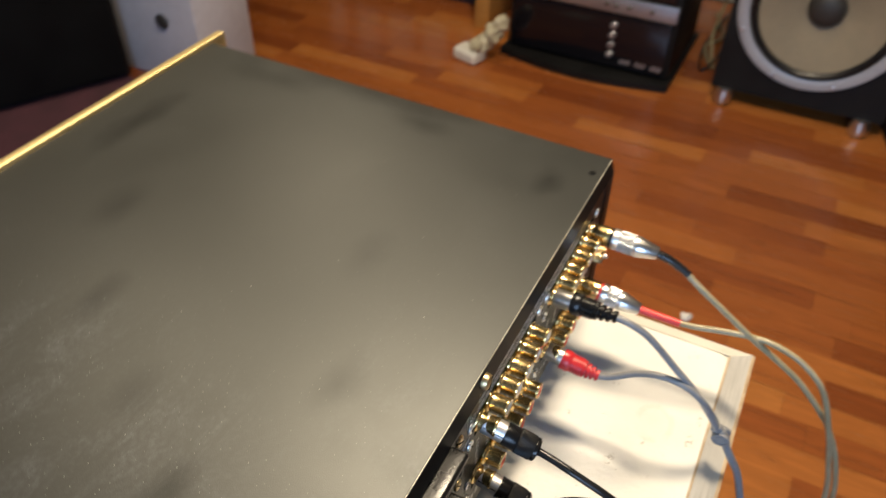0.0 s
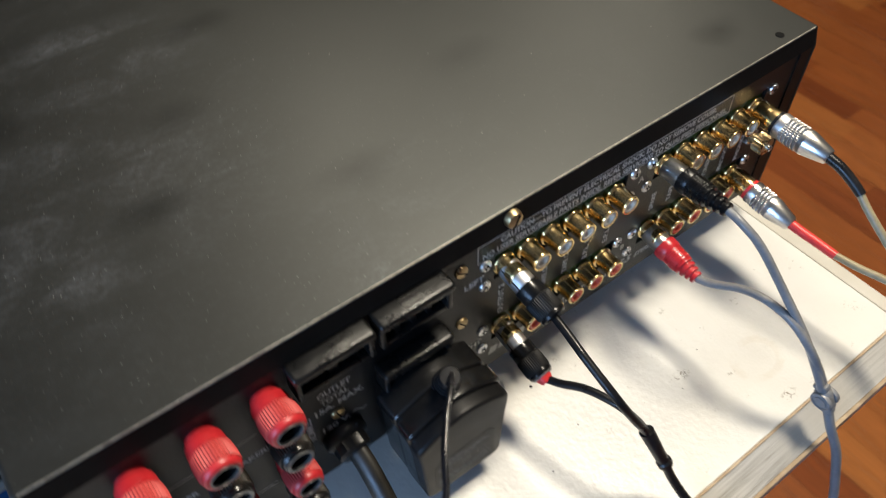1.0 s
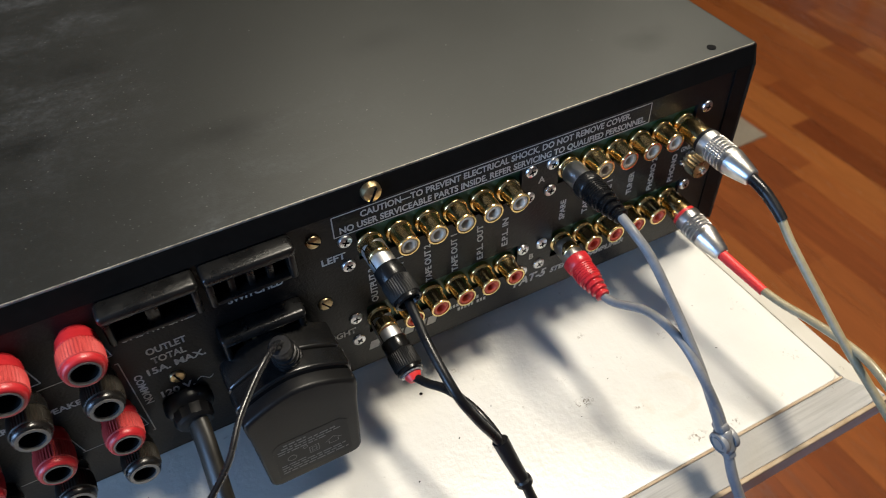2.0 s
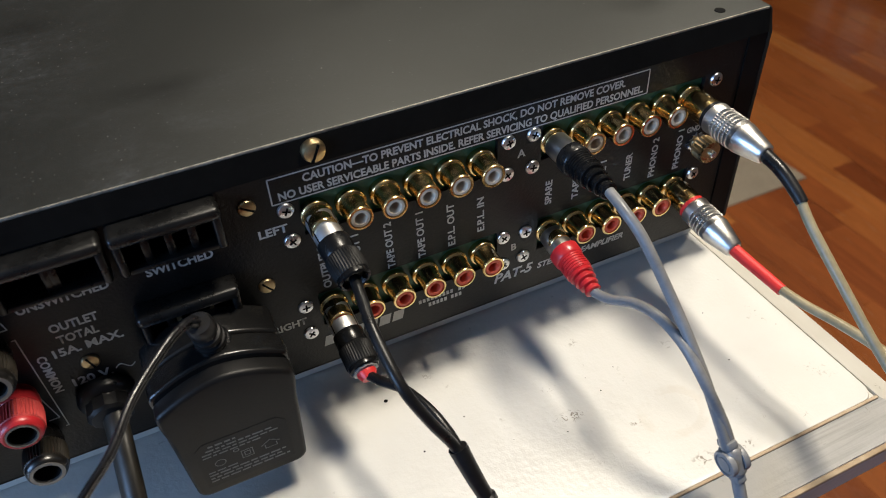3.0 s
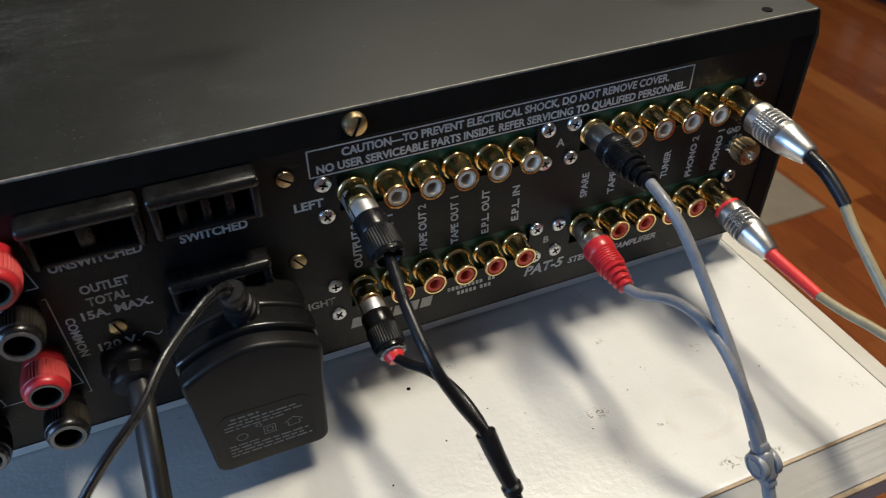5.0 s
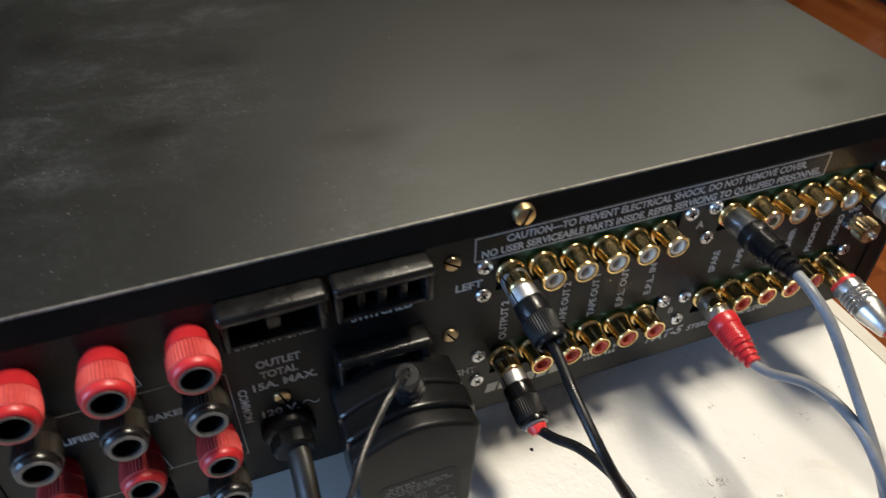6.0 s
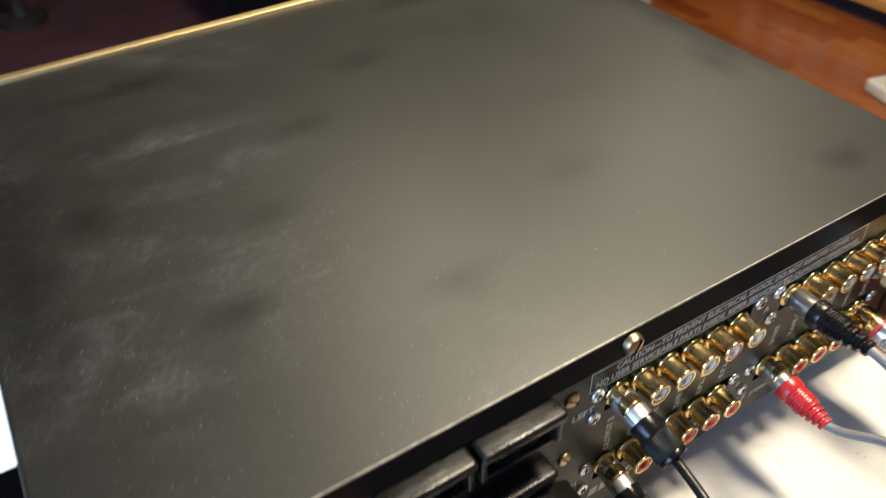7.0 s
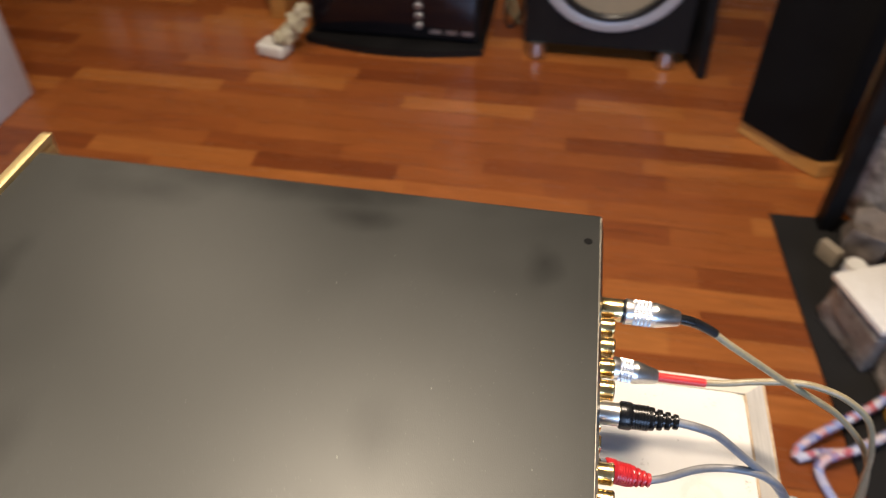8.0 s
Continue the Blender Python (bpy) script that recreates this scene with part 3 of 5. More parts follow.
def subwoofer():
    t = thing("loudspeaker_cabinet", (2.45, -0.103, 0.0), "black loudspeaker cabinet with large bare tan cone, on silver feet", "loudspeaker")
    x0, x1, y0, y1 = 2.245, 2.66, -0.346, 0.14
    shell = boxed(x0 + 0.019, x1, y0, y1, 0.052, 0.60)
    bmesh.ops.delete(shell, geom=[f for f in shell.faces if f.calc_center_median().x < x0 + 0.02], context="FACES")
    part("cabinet", shell, BLACK_CAB, t)
    baffle = bmesh.new()
    for x in (x0, x0 + 0.0188):
        outer = [baffle.verts.new((x, y, z)) for y, z in ((y0, 0.052), (y1, 0.052), (y1, 0.60), (y0, 0.60))]
        circle = [baffle.verts.new((x, -0.103 + 0.196 * math.cos(2 * math.pi * k / 64), 0.335 + 0.196 * math.sin(2 * math.pi * k / 64))) for k in range(64)]
        edges = [baffle.edges.new((line_[k], line_[(k + 1) % len(line_)])) for line_ in (outer, circle) for k in range(len(line_))]
        bmesh.ops.triangle_fill(baffle, use_beauty=True, edges=edges)
        rim = (outer, circle) if x == x0 else (rim, outer, circle)
    for near, far_ in zip(rim[0], rim[1:]):
        for k in range(len(near)):
            baffle.faces.new((near[k], near[(k + 1) % len(near)], far_[(k + 1) % len(near)], far_[k]))
    part("baffle", baffle, BLACK_CAB, t)
    c = along((x0 + 0.001, -0.103, 0.335), (x0 - 1, -0.103, 0.335))
    ring = part("driver_frame", turned([(0.192, 0.0), (0.196, 0.012), (0.204, 0.016), (0.226, 0.013), (0.231, 0.0)], c, 64, close=False), FRAME_GREY, t, "pale grey cast metal driver ring")
    for k in range(8):
        a = math.pi / 8 + k * math.pi / 4
        p = c @ Vector((0.217 * math.cos(a), 0.217 * math.sin(a), 0.013))
        part("bolt", turned([(0.006, 0), (0.006, 0.004), (0.003, 0.006)], along(p, p + Vector((-1, 0, 0))), 10), STEEL, ring)
    part("surround", turned([(0.195, 0.010), (0.190, 0.017), (0.182, 0.019), (0.174, 0.014), (0.170, 0.008)], c, 64, close=False), BLACK_RUBBER, t)
    part("cone", turned([(0.172, 0.010), (0.15, 0.004), (0.11, -0.010), (0.050, -0.030)], c, 64, close=False), CONE, t, "tan paper cone")
    part("dust_cap", turned([(0.051, -0.031), (0.048, -0.018), (0.036, -0.008), (0.018, -0.003), (0.002, -0.002)], c, 40), CAP, t, "dark domed dust cap")
    for x in (x0 + 0.03, x1 - 0.05):
        for y in (0.100, -0.292):
            part("foot", turned([(0.018, 0.001), (0.026, 0.006), (0.030, 0.028), (0.022, 0.05), (0.022, 0.0525)], Matrix.Translation((x - 0.025, y, 0)), 20), CHROME, t, "polished silver foot")
    return t


subwoofer()
leaning = thing("speaker_grille", (2.25, -0.40, 0.0), "black cloth speaker grille leaning against the cabinet", "grille")
gm = Matrix.Translation((2.19, -0.40, 0.004)) @ Matrix.Rotation(radians(14), 4, "Z") @ Matrix.Rotation(radians(9), 4, "Y")
part("grille_frame", boxed(0.0, 0.34, -0.012, 0.012, 0.0, 0.56, 0.004, 2, gm), BLACK_CAB, leaning)
part("grille_cloth", boxed(0.008, 0.332, -0.0155, -0.0125, 0.012, 0.55, 0.001, 1, gm), CLOTH, leaning)


def media_cabinet():
    t = thing("media_cabinet", (2.42, 0.55, 0.0), "black gloss-fronted equipment cabinet with a silver trim strip", "cabinet")
    y0, y1 = 0.265, 0.835
    base = bmesh.new()
    n = 16
    low, top = [], []
    for k in range(n + 1):
        u = k / n
        y = y0 + (y1 - y0) * u
        x = 2.222 - 0.045 * math.sin(math.pi * u)
        low.append((x, y))
    low += [(2.66, y1), (2.66, y0)]
    for z in (0.0, 0.022):
        top.append([base.verts.new((x, y, z)) for x, y in low])
    m = len(low)
    for k in range(m):
        base.faces.new((top[0][k], top[0][(k + 1) % m], top[1][(k + 1) % m], top[1][k]))
    base.faces.new(top[1])
    base.faces.new(top[0][::-1])
    part("base_plate", base, BLACK_CAB, t, "black bowed base plate")
    part("body", boxed(2.262, 2.64, y0 + 0.012, y1 - 0.012, 0.0225, 0.52, 0.006), BLACK_CAB, t)
    part("front_panel", boxed(2.250, 2.2615, y0 + 0.03, y1 - 0.03, 0.035, 0.205, 0.002), GLASS_BLACK, t, "glossy black glass door")
    part("trim_strip", boxed(2.246, 2.2615, y0 + 0.018, y1 - 0.018, 0.212, 0.262, 0.003), SILVER_TRIM, t, "dull silver control strip")
    part("upper_panel", boxed(2.250, 2.2615, y0 + 0.03, y1 - 0.03, 0.270, 0.50, 0.002), GLASS_BLACK, t, "glossy black upper panel")
    for k, y in enumerate((0.36, 0.43, 0.47, 0.50, 0.62)):
        part("button", turned([(0.009, 0), (0.009, 0.004), (0.007, 0.006)], along((2.2462, y, 0.237), (1, y, 0.237)), 14), GREY_RING, t)
    for k in range(4):
        part("dial", turned([(0.012, 0), (0.012, 0.006), (0.008, 0.010)], along((2.2502, 0.47, 0.075 + 0.032 * k), (1, 0.47, 0.075 + 0.032 * k)), 16), SILVER_TRIM, t, "small silver dial")
    for k in range(3):
        part("label_strip", boxed(2.2485, 2.2498, 0.30 + 0.05 * k, 0.335 + 0.05 * k, 0.050, 0.064), SILVER_TRIM, t)
    return t


media_cabinet()


def ornament():
    t = thing("ornament", (2.12, 0.91, 0.0), "small knobbly cream ornament on a white block, on the floor", "ornament")
    part("base", boxed(-0.032, 0.036, -0.05, 0.045, 0.0, 0.042, 0.010, 3, Matrix.Translation((2.135, 0.912, 0.0)) @ Matrix.Rotation(radians(-14), 4, "Z")), WHITE_BASE, t, "white base block")
    for k, (x, y, z, r) in enumerate(((2.150, 0.868, 0.064, 0.030), (2.165, 0.838, 0.098, 0.030), (2.175, 0.818, 0.130, 0.026), (2.130, 0.880, 0.054, 0.026))):
        bm = bmesh.new()
        bmesh.ops.create_icosphere(bm, subdivisions=3, radius=r, matrix=Matrix.Translation((x, y, z)))
        for v in bm.verts:
            v.co += (v.co - Vector((x, y, z))) * 0.5 * noise.noise(v.co * 55)
        part("knob", bm, CREAM, t)
    part("stem", cord([(2.145, 0.875, 0.04), (2.155, 0.855, 0.08), (2.17, 0.83, 0.11), (2.176, 0.815, 0.132)], 0.012, 8), CREAM, t)
    return t


ornament()

cab = thing("wooden_cabinet", (2.7, 1.6, 0.0), "honey-coloured wooden cabinet on a dark recessed plinth", "cabinet")
part("plinth", boxed(2.54, 2.95, 1.03, 2.25, 0.0, 0.06, 0.002), NAVY, cab, "dark navy plinth")
part("side_panel", boxed(2.365, 2.96, 0.945, 1.0, 0.0, 0.9, 0.003), TAN_WOOD, cab)
part("side_panel", boxed(2.49, 2.96, 2.27, 2.3, 0.0, 0.9, 0.003), TAN_WOOD, cab)
part("bottom_shelf", boxed(2.50, 2.95, 1.002, 2.268, 0.062, 0.095, 0.003), TAN_WOOD, cab)
part("shelf", boxed(2.50, 2.95, 1.002, 2.268, 0.42, 0.445, 0.003), TAN_WOOD, cab)
part("top", boxed(2.48, 2.97, 0.94, 2.31, 0.9, 0.93, 0.003), TAN_WOOD, cab)
part("back_panel", boxed(2.951, 2.962, 1.002, 2.268, 0.096, 0.898), TAN_WOOD, cab)
rng = random.Random(5)
y = 1.03
tints = (WHITE_BASE, LILAC, CARD, NAVY, RED_CARD)
k = 0
while y < 1.75:
    w = rng.uniform(0.02, 0.045)
    h = rng.uniform(0.20, 0.28)
    book = thing("book", (2.6, y + w / 2, 0.0955), "upright book with a worn plain cover on the shelf", "book", "books on the shelf")
    part("cover", boxed(2.56, 2.74, y, y + w - 0.002, 0.0955, 0.0955 + h, 0.002), tints[k % 5], book)
    part("pages", boxed(2.563, 2.7415, y + 0.003, y + w - 0.005, 0.0985, 0.0958 + h + 0.0008), CARD, book)
    y += w
    k += 1

# tower loudspeaker, turned towards the listener
tower = thing("tower_speaker", (1.93, -0.66, 0.0), "tall loudspeaker with black cloth front and honey wood base", "loudspeaker")


def prism(points, z0, z1, grow=0.0):
    bm = bmesh.new()
    cx = sum(p[0] for p in points) / len(points)
    cy = sum(p[1] for p in points) / len(points)
    rows = [[bm.verts.new((cx + (px - cx) * (1 + grow), cy + (py - cy) * (1 + grow), z)) for px, py in points] for z in (z0, z1)]
    n = len(points)
    for k in range(n):
        bm.faces.new((rows[0][k], rows[0][(k + 1) % n], rows[1][(k + 1) % n], rows[1][k]))
    bm.faces.new(rows[1])
    bm.faces.new(rows[0][::-1])
    edges = [e for e in bm.edges if abs(e.verts[0].co.z - e.verts[1].co.z) < 1e-6]
    bmesh.ops.bevel(bm, geom=edges, offset=0.004, segments=2, affect="EDGES")
    return bm


foot_line = [(1.924, -0.475), (1.800, -0.592), (1.745, -0.648), (1.762, -0.702), (2.13, -0.875), (2.21, -0.62)]
body_line = [(1.918, -0.478), (1.803, -0.588), (1.760, -0.646), (1.772, -0.690), (2.12, -0.855), (2.19, -0.62)]
part("base", prism(foot_line, 0.0, 0.045), TAN_WOOD, tower, "honey wood base")
part("cabinet", prism(body_line, 0.0455, 1.02, 0.0), TAN_WOOD, tower)
part("grille", prism([(1.909, -0.469), (1.795, -0.580), (1.750, -0.641), (1.760, -0.686), (1.765, -0.688), (1.795, -0.640), (1.93, -0.50)], 0.047, 0.99, 0.0), CLOTH, tower, "black cloth grille")

grey = thing("storage_unit", (1.66, 1.75, 0.0), "pale lilac-grey cabinet with a small dark recessed pull", "cabinet")
part("body", boxed(1.555, 1.795, 1.53, 2.05, 0.0, 0.78, 0.008), LILAC, grey)
part("pull", turned([(0.022, 0), (0.024, 0.006), (0.018, 0.010)], along((1.5553, 1.66, 0.20), (1, 1.66, 0.20)), 20), CAP, grey, "dark round pull")

slab = thing("black_loudspeaker", (0.95, 2.1, 0.0), "large plain black loudspeaker standing on the dark red rug", "loudspeaker")
sm = Matrix.Translation((0.66, 2.235, 0.006)) @ Matrix.Rotation(radians(-28), 4, "Z")
part("cabinet", boxed(0.0, 0.95, 0.0, 0.42, 0.012, 1.05, 0.006, 2, sm), BLACK_CAB, slab)
part("grille", boxed(0.015, 0.935, -0.018, -0.001, 0.03, 1.03, 0.006, 2, sm), CLOTH, slab)
part("plinth", boxed(0.02, 0.78, 0.02, 0.40, 0.0005, 0.0115, 0.001, 1, sm), BLACK_CAB, slab)
tagged(part("rug", boxed(-0.9, 1.50, 1.58, 4.2, 0.0005, 0.006, 0.002, 2), RUG), "dark wine-red woven rug lying on the laminate floor", "rug")
crate = thing("storage_box", (0.55, 3.3, 0.006), "red cardboard box standing on the rug", "box")
part("body", boxed(0.66, 0.98, 3.0, 3.3, 0.0065, 0.24, 0.004), RED_CARD, crate)
part("lid", boxed(0.652, 0.988, 2.992, 3.308, 0.2405, 0.28, 0.004), RED_CARD, crate)
stand = thing("table_lamp", (0.1, 2.9, 0.006), "small dark turned lamp base standing on the rug", "lamp")
part("base", turned([(0.08, 0.0), (0.08, 0.02), (0.03, 0.03), (0.02, 0.08), (0.032, 0.14), (0.02, 0.22), (0.012, 0.30)], Matrix.Translation((0.12, 2.95, 0.0065)), 28), CAP, stand)
bench = thing("low_bench", (0.0, 3.7, 0.006), "low light wooden bench at the edge of the rug", "bench")
part("seat", boxed(-0.7, 0.55, 3.45, 3.95, 0.22, 0.26, 0.004), TAN_WOOD, bench)
for x in (-0.65, 0.47):
    for y in (3.49, 3.87):
        part("leg", boxed(x, x + 0.04, y, y + 0.04, 0.0065, 0.2195, 0.002), TAN_WOOD, bench)

tagged(part("floor_cloth", boxed(1.02, 1.482, 0.785, 1.03, 0.0005, 0.004, 0.001, 1), BEIGE), "beige-grey cloth lying flat on the laminate floor", "cloth")
scrap = bmesh.new()
bmesh.ops.create_icosphere(scrap, subdivisions=2, radius=0.0125, matrix=Matrix.Translation((1.268, -0.03, 0.012)))
for v in scrap.verts:
    v.co.z = max(0.0008, 0.012 + (v.co.z - 0.012) * 0.5 + 0.006 * noise.noise(v.co * 80))
    v.co.y += 0.010 * noise.noise(v.co * 60)
    v.co.x *= 1.0 + 0.004 * noise.noise(v.co * 50)
tagged(part("paper_scrap", scrap, CARD), "crumpled white paper scrap on the laminate floor", "paper")

# mat with wrapped goods
tagged(part("floor_mat", prism([(1.58, -0.512), (1.30, -0.53), (0.98, -0.555), (0.70, -0.58), (0.70, -1.2), (1.60, -1.2)], 0.0005, 0.007), MAT), "dark textured mat lying on the laminate floor", "mat")


def parcel(x, y, z, w, d, h, turn, mat, label, lid=None, crumple=0.012):
    t = thing("parcel", (x, y, z), label, "parcel", "wrapped goods on the mat")
    m = Matrix.Translation((x, y, z)) @ Matrix.Rotation(radians(turn), 4, "Z")
    bm = boxed(-w / 2, w / 2, -d / 2, d / 2, 0.0, h, 0.006, 2, m)
    bmesh.ops.subdivide_edges(bm, edges=[e for e in bm.edges if e.calc_length() > 0.03], cuts=6, use_grid_fill=True)
    for v in bm.verts:
        if v.co.z > z + 0.012:
            v.co += crumple * noise.noise_vector(v.co * 22)
    part("wrap", bm, mat, t)
    if lid:
        part("lid", boxed(-w / 2 - 0.004, w / 2 + 0.004, -d / 2 - 0.004, d / 2 + 0.004, h + crumple, h + crumple + 0.016, 0.003, 2, m), lid, t, "white card lid")
    return t


parcel(1.205, -0.650, 0.0075, 0.15, 0.14, 0.100, 22, GREY_CARD, "clear wrapped grey-brown parcel under a white card lid", CARD)
parcel(1.475, -0.690, 0.0075, 0.10, 0.08, 0.085, -20, GREY_CARD, "small crumpled clear-wrapped parcel lying on the mat")
parcel(1.615, -0.755, 0.0075, 0.14, 0.13, 0.21, 25, WRAP, "crumpled shiny clear-wrapped bundle beside the loudspeaker")
parcel(1.44, -0.84, 0.0075, 0.22, 0.18, 0.26, 5, WRAP, "tall crumpled clear-wrapped bundle behind the parcels")
parcel(1.075, -0.700, 0.0075, 0.10, 0.12, 0.085, 10, WRAP, "crumpled clear-wrapped pack in front of the lidded parcel")
parcel(0.965, -0.700, 0.0075, 0.12, 0.12, 0.060, 8, YELLOW_CARD, "yellow carton lying on the dark mat", None, 0.002)
parcel(1.13, -0.86, 0.0075, 0.20, 0.16, 0.14, 8, RED_CARD, "red carton behind the wrapped parcels", None, 0.002)
packet = thing("packet", (1.43, -0.612, 0.0075), "small beige card packet standing on the dark mat", "packet")
part("card", boxed(-0.026, 0.026, -0.010, 0.010, 0.0, 0.045, 0.002, 2, Matrix.Translation((1.43, -0.612, 0.0075)) @ Matrix.Rotation(radians(35), 4, "Z")), BEIGE, packet)
jar = thing("jar", (1.372, -0.648, 0.0075), "small pale lilac plastic jar with a cream lid", "jar")
part("body", turned([(0.020, 0.0), (0.023, 0.003), (0.023, 0.034), (0.019, 0.038)], Matrix.Translation((1.372, -0.648, 0.0075)), 24), LILAC, jar)
part("lid", turned([(0.021, 0.0382), (0.0215, 0.040), (0.0215, 0.050), (0.018, 0.053)], Matrix.Translation((1.372, -0.648, 0.0075)), 24, {1: 0.0006, 2: 0.0006}), WHITE_BASE, jar, "cream ribbed lid")
batten = thing("wooden_batten", (1.46, -0.752, 0.0075), "short honey-coloured wooden batten leaning on the bundles", "batten")
part("length", boxed(-0.012, 0.012, -0.006, 0.006, 0.0, 0.24, 0.002, 2, Matrix.Translation((1.46, -0.752, 0.0085)) @ Matrix.Rotation(radians(-6), 4, "X")), TAN_WOOD, batten)
post = thing("stand", (1.556, -0.634, 0.0075), "slim black upright stand on the mat", "stand")
part("upright", boxed(-0.024, 0.024, -0.020, 0.020, 0.0012, 0.95, 0.003, 2, Matrix.Translation((1.556, -0.634, 0.0075))), BLACK_CAB, post)
part("foot_plate", boxed(-0.026, 0.026, -0.022, 0.022, 0.0002, 0.0010, 0.0002, 1, Matrix.Translation((1.556, -0.634, 0.0075))), BLACK_CAB, post)

for pts in ([(0.78, -0.53, 0.010), (0.83, -0.505, 0.012), (0.868, -0.492, 0.018), (0.885, -0.50, 0.028), (0.90, -0.53, 0.032)],
            [(0.892, -0.458, 0.014), (0.912, -0.468, 0.026), (0.95, -0.52, 0.035), (1.02, -0.62, 0.04), (1.12, -0.71, 0.03)],
            [(0.892, -0.462, 0.012), (0.905, -0.50, 0.020), (0.908, -0.545, 0.030), (0.94, -0.60, 0.035), (1.0, -0.68, 0.02)]):
    tagged(part("braided_cable", cord(pts, 0.0080, 10, 10), BRAID), "red, white and blue braided cable in loose coils", "cable", "braided cables")
tagged(part("floor_cable", cord([(2.9, 0.25, 0.006), (2.7, 0.19, 0.006), (2.55, 0.22, 0.03), (2.45, 0.17, 0.006), (2.5, 0.20, 0.09), (2.66, 0.2, 0.16)], 0.005, 8), TAN_CABLE), "loose pale cable between the cabinet and loudspeaker", "cable")
tagged(part("floor_cable", cord([(2.9, 0.21, 0.006), (2.6, 0.23, 0.006), (2.42, 0.20, 0.006), (2.5, 0.16, 0.05), (2.66, 0.17, 0.1)], 0.004, 8), BLACK_RUBBER), "loose black cable between the cabinet and loudspeaker", "cable")

# ---- table ----
TOP = 0.855
table = thing("white_table", (-0.1, 0.15, 0.0), "white painted wooden table with a bordered, scuffed top", "table")
TX0, TX1, TY0, TY1 = -0.62, 0.3635, -0.1065, 0.338


def top_panel():
    """The table's inset top, with softly rounded corners."""
    bm = bmesh.new()
    x0, x1, y0, y1, r = TX0 + 0.0165, 0.3468, -0.0915, TY1 - 0.0165, 0.0055
    line_ = []
    for cx, cy, a0 in ((x1 - r, y0 + r, -90), (x1 - r, y1 - r, 0), (x0 + r, y1 - r, 90), (x0 + r, y0 + r, 180)):
        line_ += [(cx + r * math.cos(radians(a0 + 15 * k)), cy + r * math.sin(radians(a0 + 15 * k))) for k in range(7)]
    mx, my = (x0 + x1) / 2, (y0 + y1) / 2
    rings = [[bm.verts.new((x - math.copysign(inset, x - mx), y - math.copysign(inset, y - my), z)) for x, y in line_] for inset, z in ((0.0, TOP - 0.018), (0.0, TOP - 0.0008), (0.0003, TOP - 0.0002), (0.0009, TOP))]
    n = len(line_)
    for a, b in zip(rings, rings[1:]):
        for k in range(n):
            bm.faces.new((a[k], a[(k + 1) % n], b[(k + 1) % n], b[k]))
    bm.faces.new(rings[0][::-1])
    bm.faces.new(rings[-1])
    return part("top_panel", bm, TABLE, table)


top_panel()
part("corner_block", boxed(0.3405, 0.3472, -0.0921, -0.0855, TOP - 0.0175, TOP - 0.0014, 0.0004, 1), TABLE_EDGE, table, "white painted corner block")


def border(corners, name, label=""):
    """A bevelled edge strip between an inner and an outer corner at each end."""
    bm = bmesh.new()
    ends = [[bm.verts.new(p) for p in ((*i, TOP - 0.0006), (*o, TOP - 0.0085), (*o, TOP - 0.022), (*i, TOP - 0.022))] for i, o in corners]
    for k in range(4):
        bm.faces.new((ends[0][k], ends[0][(k + 1) % 4], ends[1][(k + 1) % 4], ends[1][k]))
    bm.faces.new(ends[0][::-1])
    bm.faces.new(ends[1])
    bmesh.ops.recalc_face_normals(bm, faces=bm.faces)
    bmesh.ops.bevel(bm, geom=[e for e in bm.edges if {e.verts[0], e.verts[1]} <= {ends[0][1], ends[1][1]} or {e.verts[0], e.verts[1]} <= {ends[0][2], ends[1][2]}], offset=0.002, segments=3, affect="EDGES")
    return part(name, bm, TABLE_RUBBED if name == "rear_border" else TABLE_EDGE, table, label)


IN0, IN1, IY0, IY1 = TX0 + 0.016, 0.3475, -0.0924, TY1 - 0.016
border((((IN0, IY0), (TX0, TY0)), ((IN1, IY0), (TX1, TY0))), "rear_border", "worn white bevelled border")
border((((IN1, IY0), (TX1, TY0)), ((IN1, IY1), (TX1, TY1))), "end_border", "white bevelled border")
border((((IN0, IY1), (TX0, TY1)), ((IN1, IY1), (TX1, TY1))), "front_border", "white bevelled border")
border((((IN0, IY0), (TX0, TY0)), ((IN0, IY1), (TX0, TY1))), "end_border", "white bevelled border")
part("joint_line", boxed(TX0 + 0.02, 0.3466, -0.0926, -0.0914, TOP - 0.016, TOP + 0.0002, 0.0002, 1), RAW_WOOD, table, "bare wood joint line")
part("rubbed_edge", boxed(TX0 + 0.001, TX1 - 0.001, TY0 - 0.0002, TY0 + 0.0022, TOP - 0.0105, TOP - 0.0083, 0.0007, 2), RAW_WOOD, table, "edge rubbed down to bare wood")
part("apron", boxed(TX0 + 0.03, TX1 - 0.03, TY0 + 0.03, TY0 + 0.05, TOP - 0.10, TOP - 0.0225, 0.002), TABLE, table)
part("apron", boxed(TX0 + 0.03, TX1 - 0.03, TY1 - 0.05, TY1 - 0.03, TOP - 0.10, TOP - 0.0225, 0.002), TABLE, table)
for x in (TX0 + 0.03, TX1 - 0.08):
    for y in (TY0 + 0.052, TY1 - 0.10):
        part("leg", boxed(x, x + 0.048, y, y + 0.048, 0.0, TOP - 0.0225, 0.003), TABLE, table)
nicks = random.Random(11)
bm = bmesh.new()
for k in range(26):
    x, y, r = nicks.uniform(0.06, 0.345), nicks.uniform(-0.088, 0.0), nicks.uniform(0.00012, 0.0004)
    made = bmesh.ops.create_circle(bm, cap_ends=True, segments=7, radius=r, matrix=Matrix.Translation((x, y, TOP + 0.00012)))
    for v in made["verts"]:
        v.co.x += nicks.uniform(-0.4, 0.4) * r
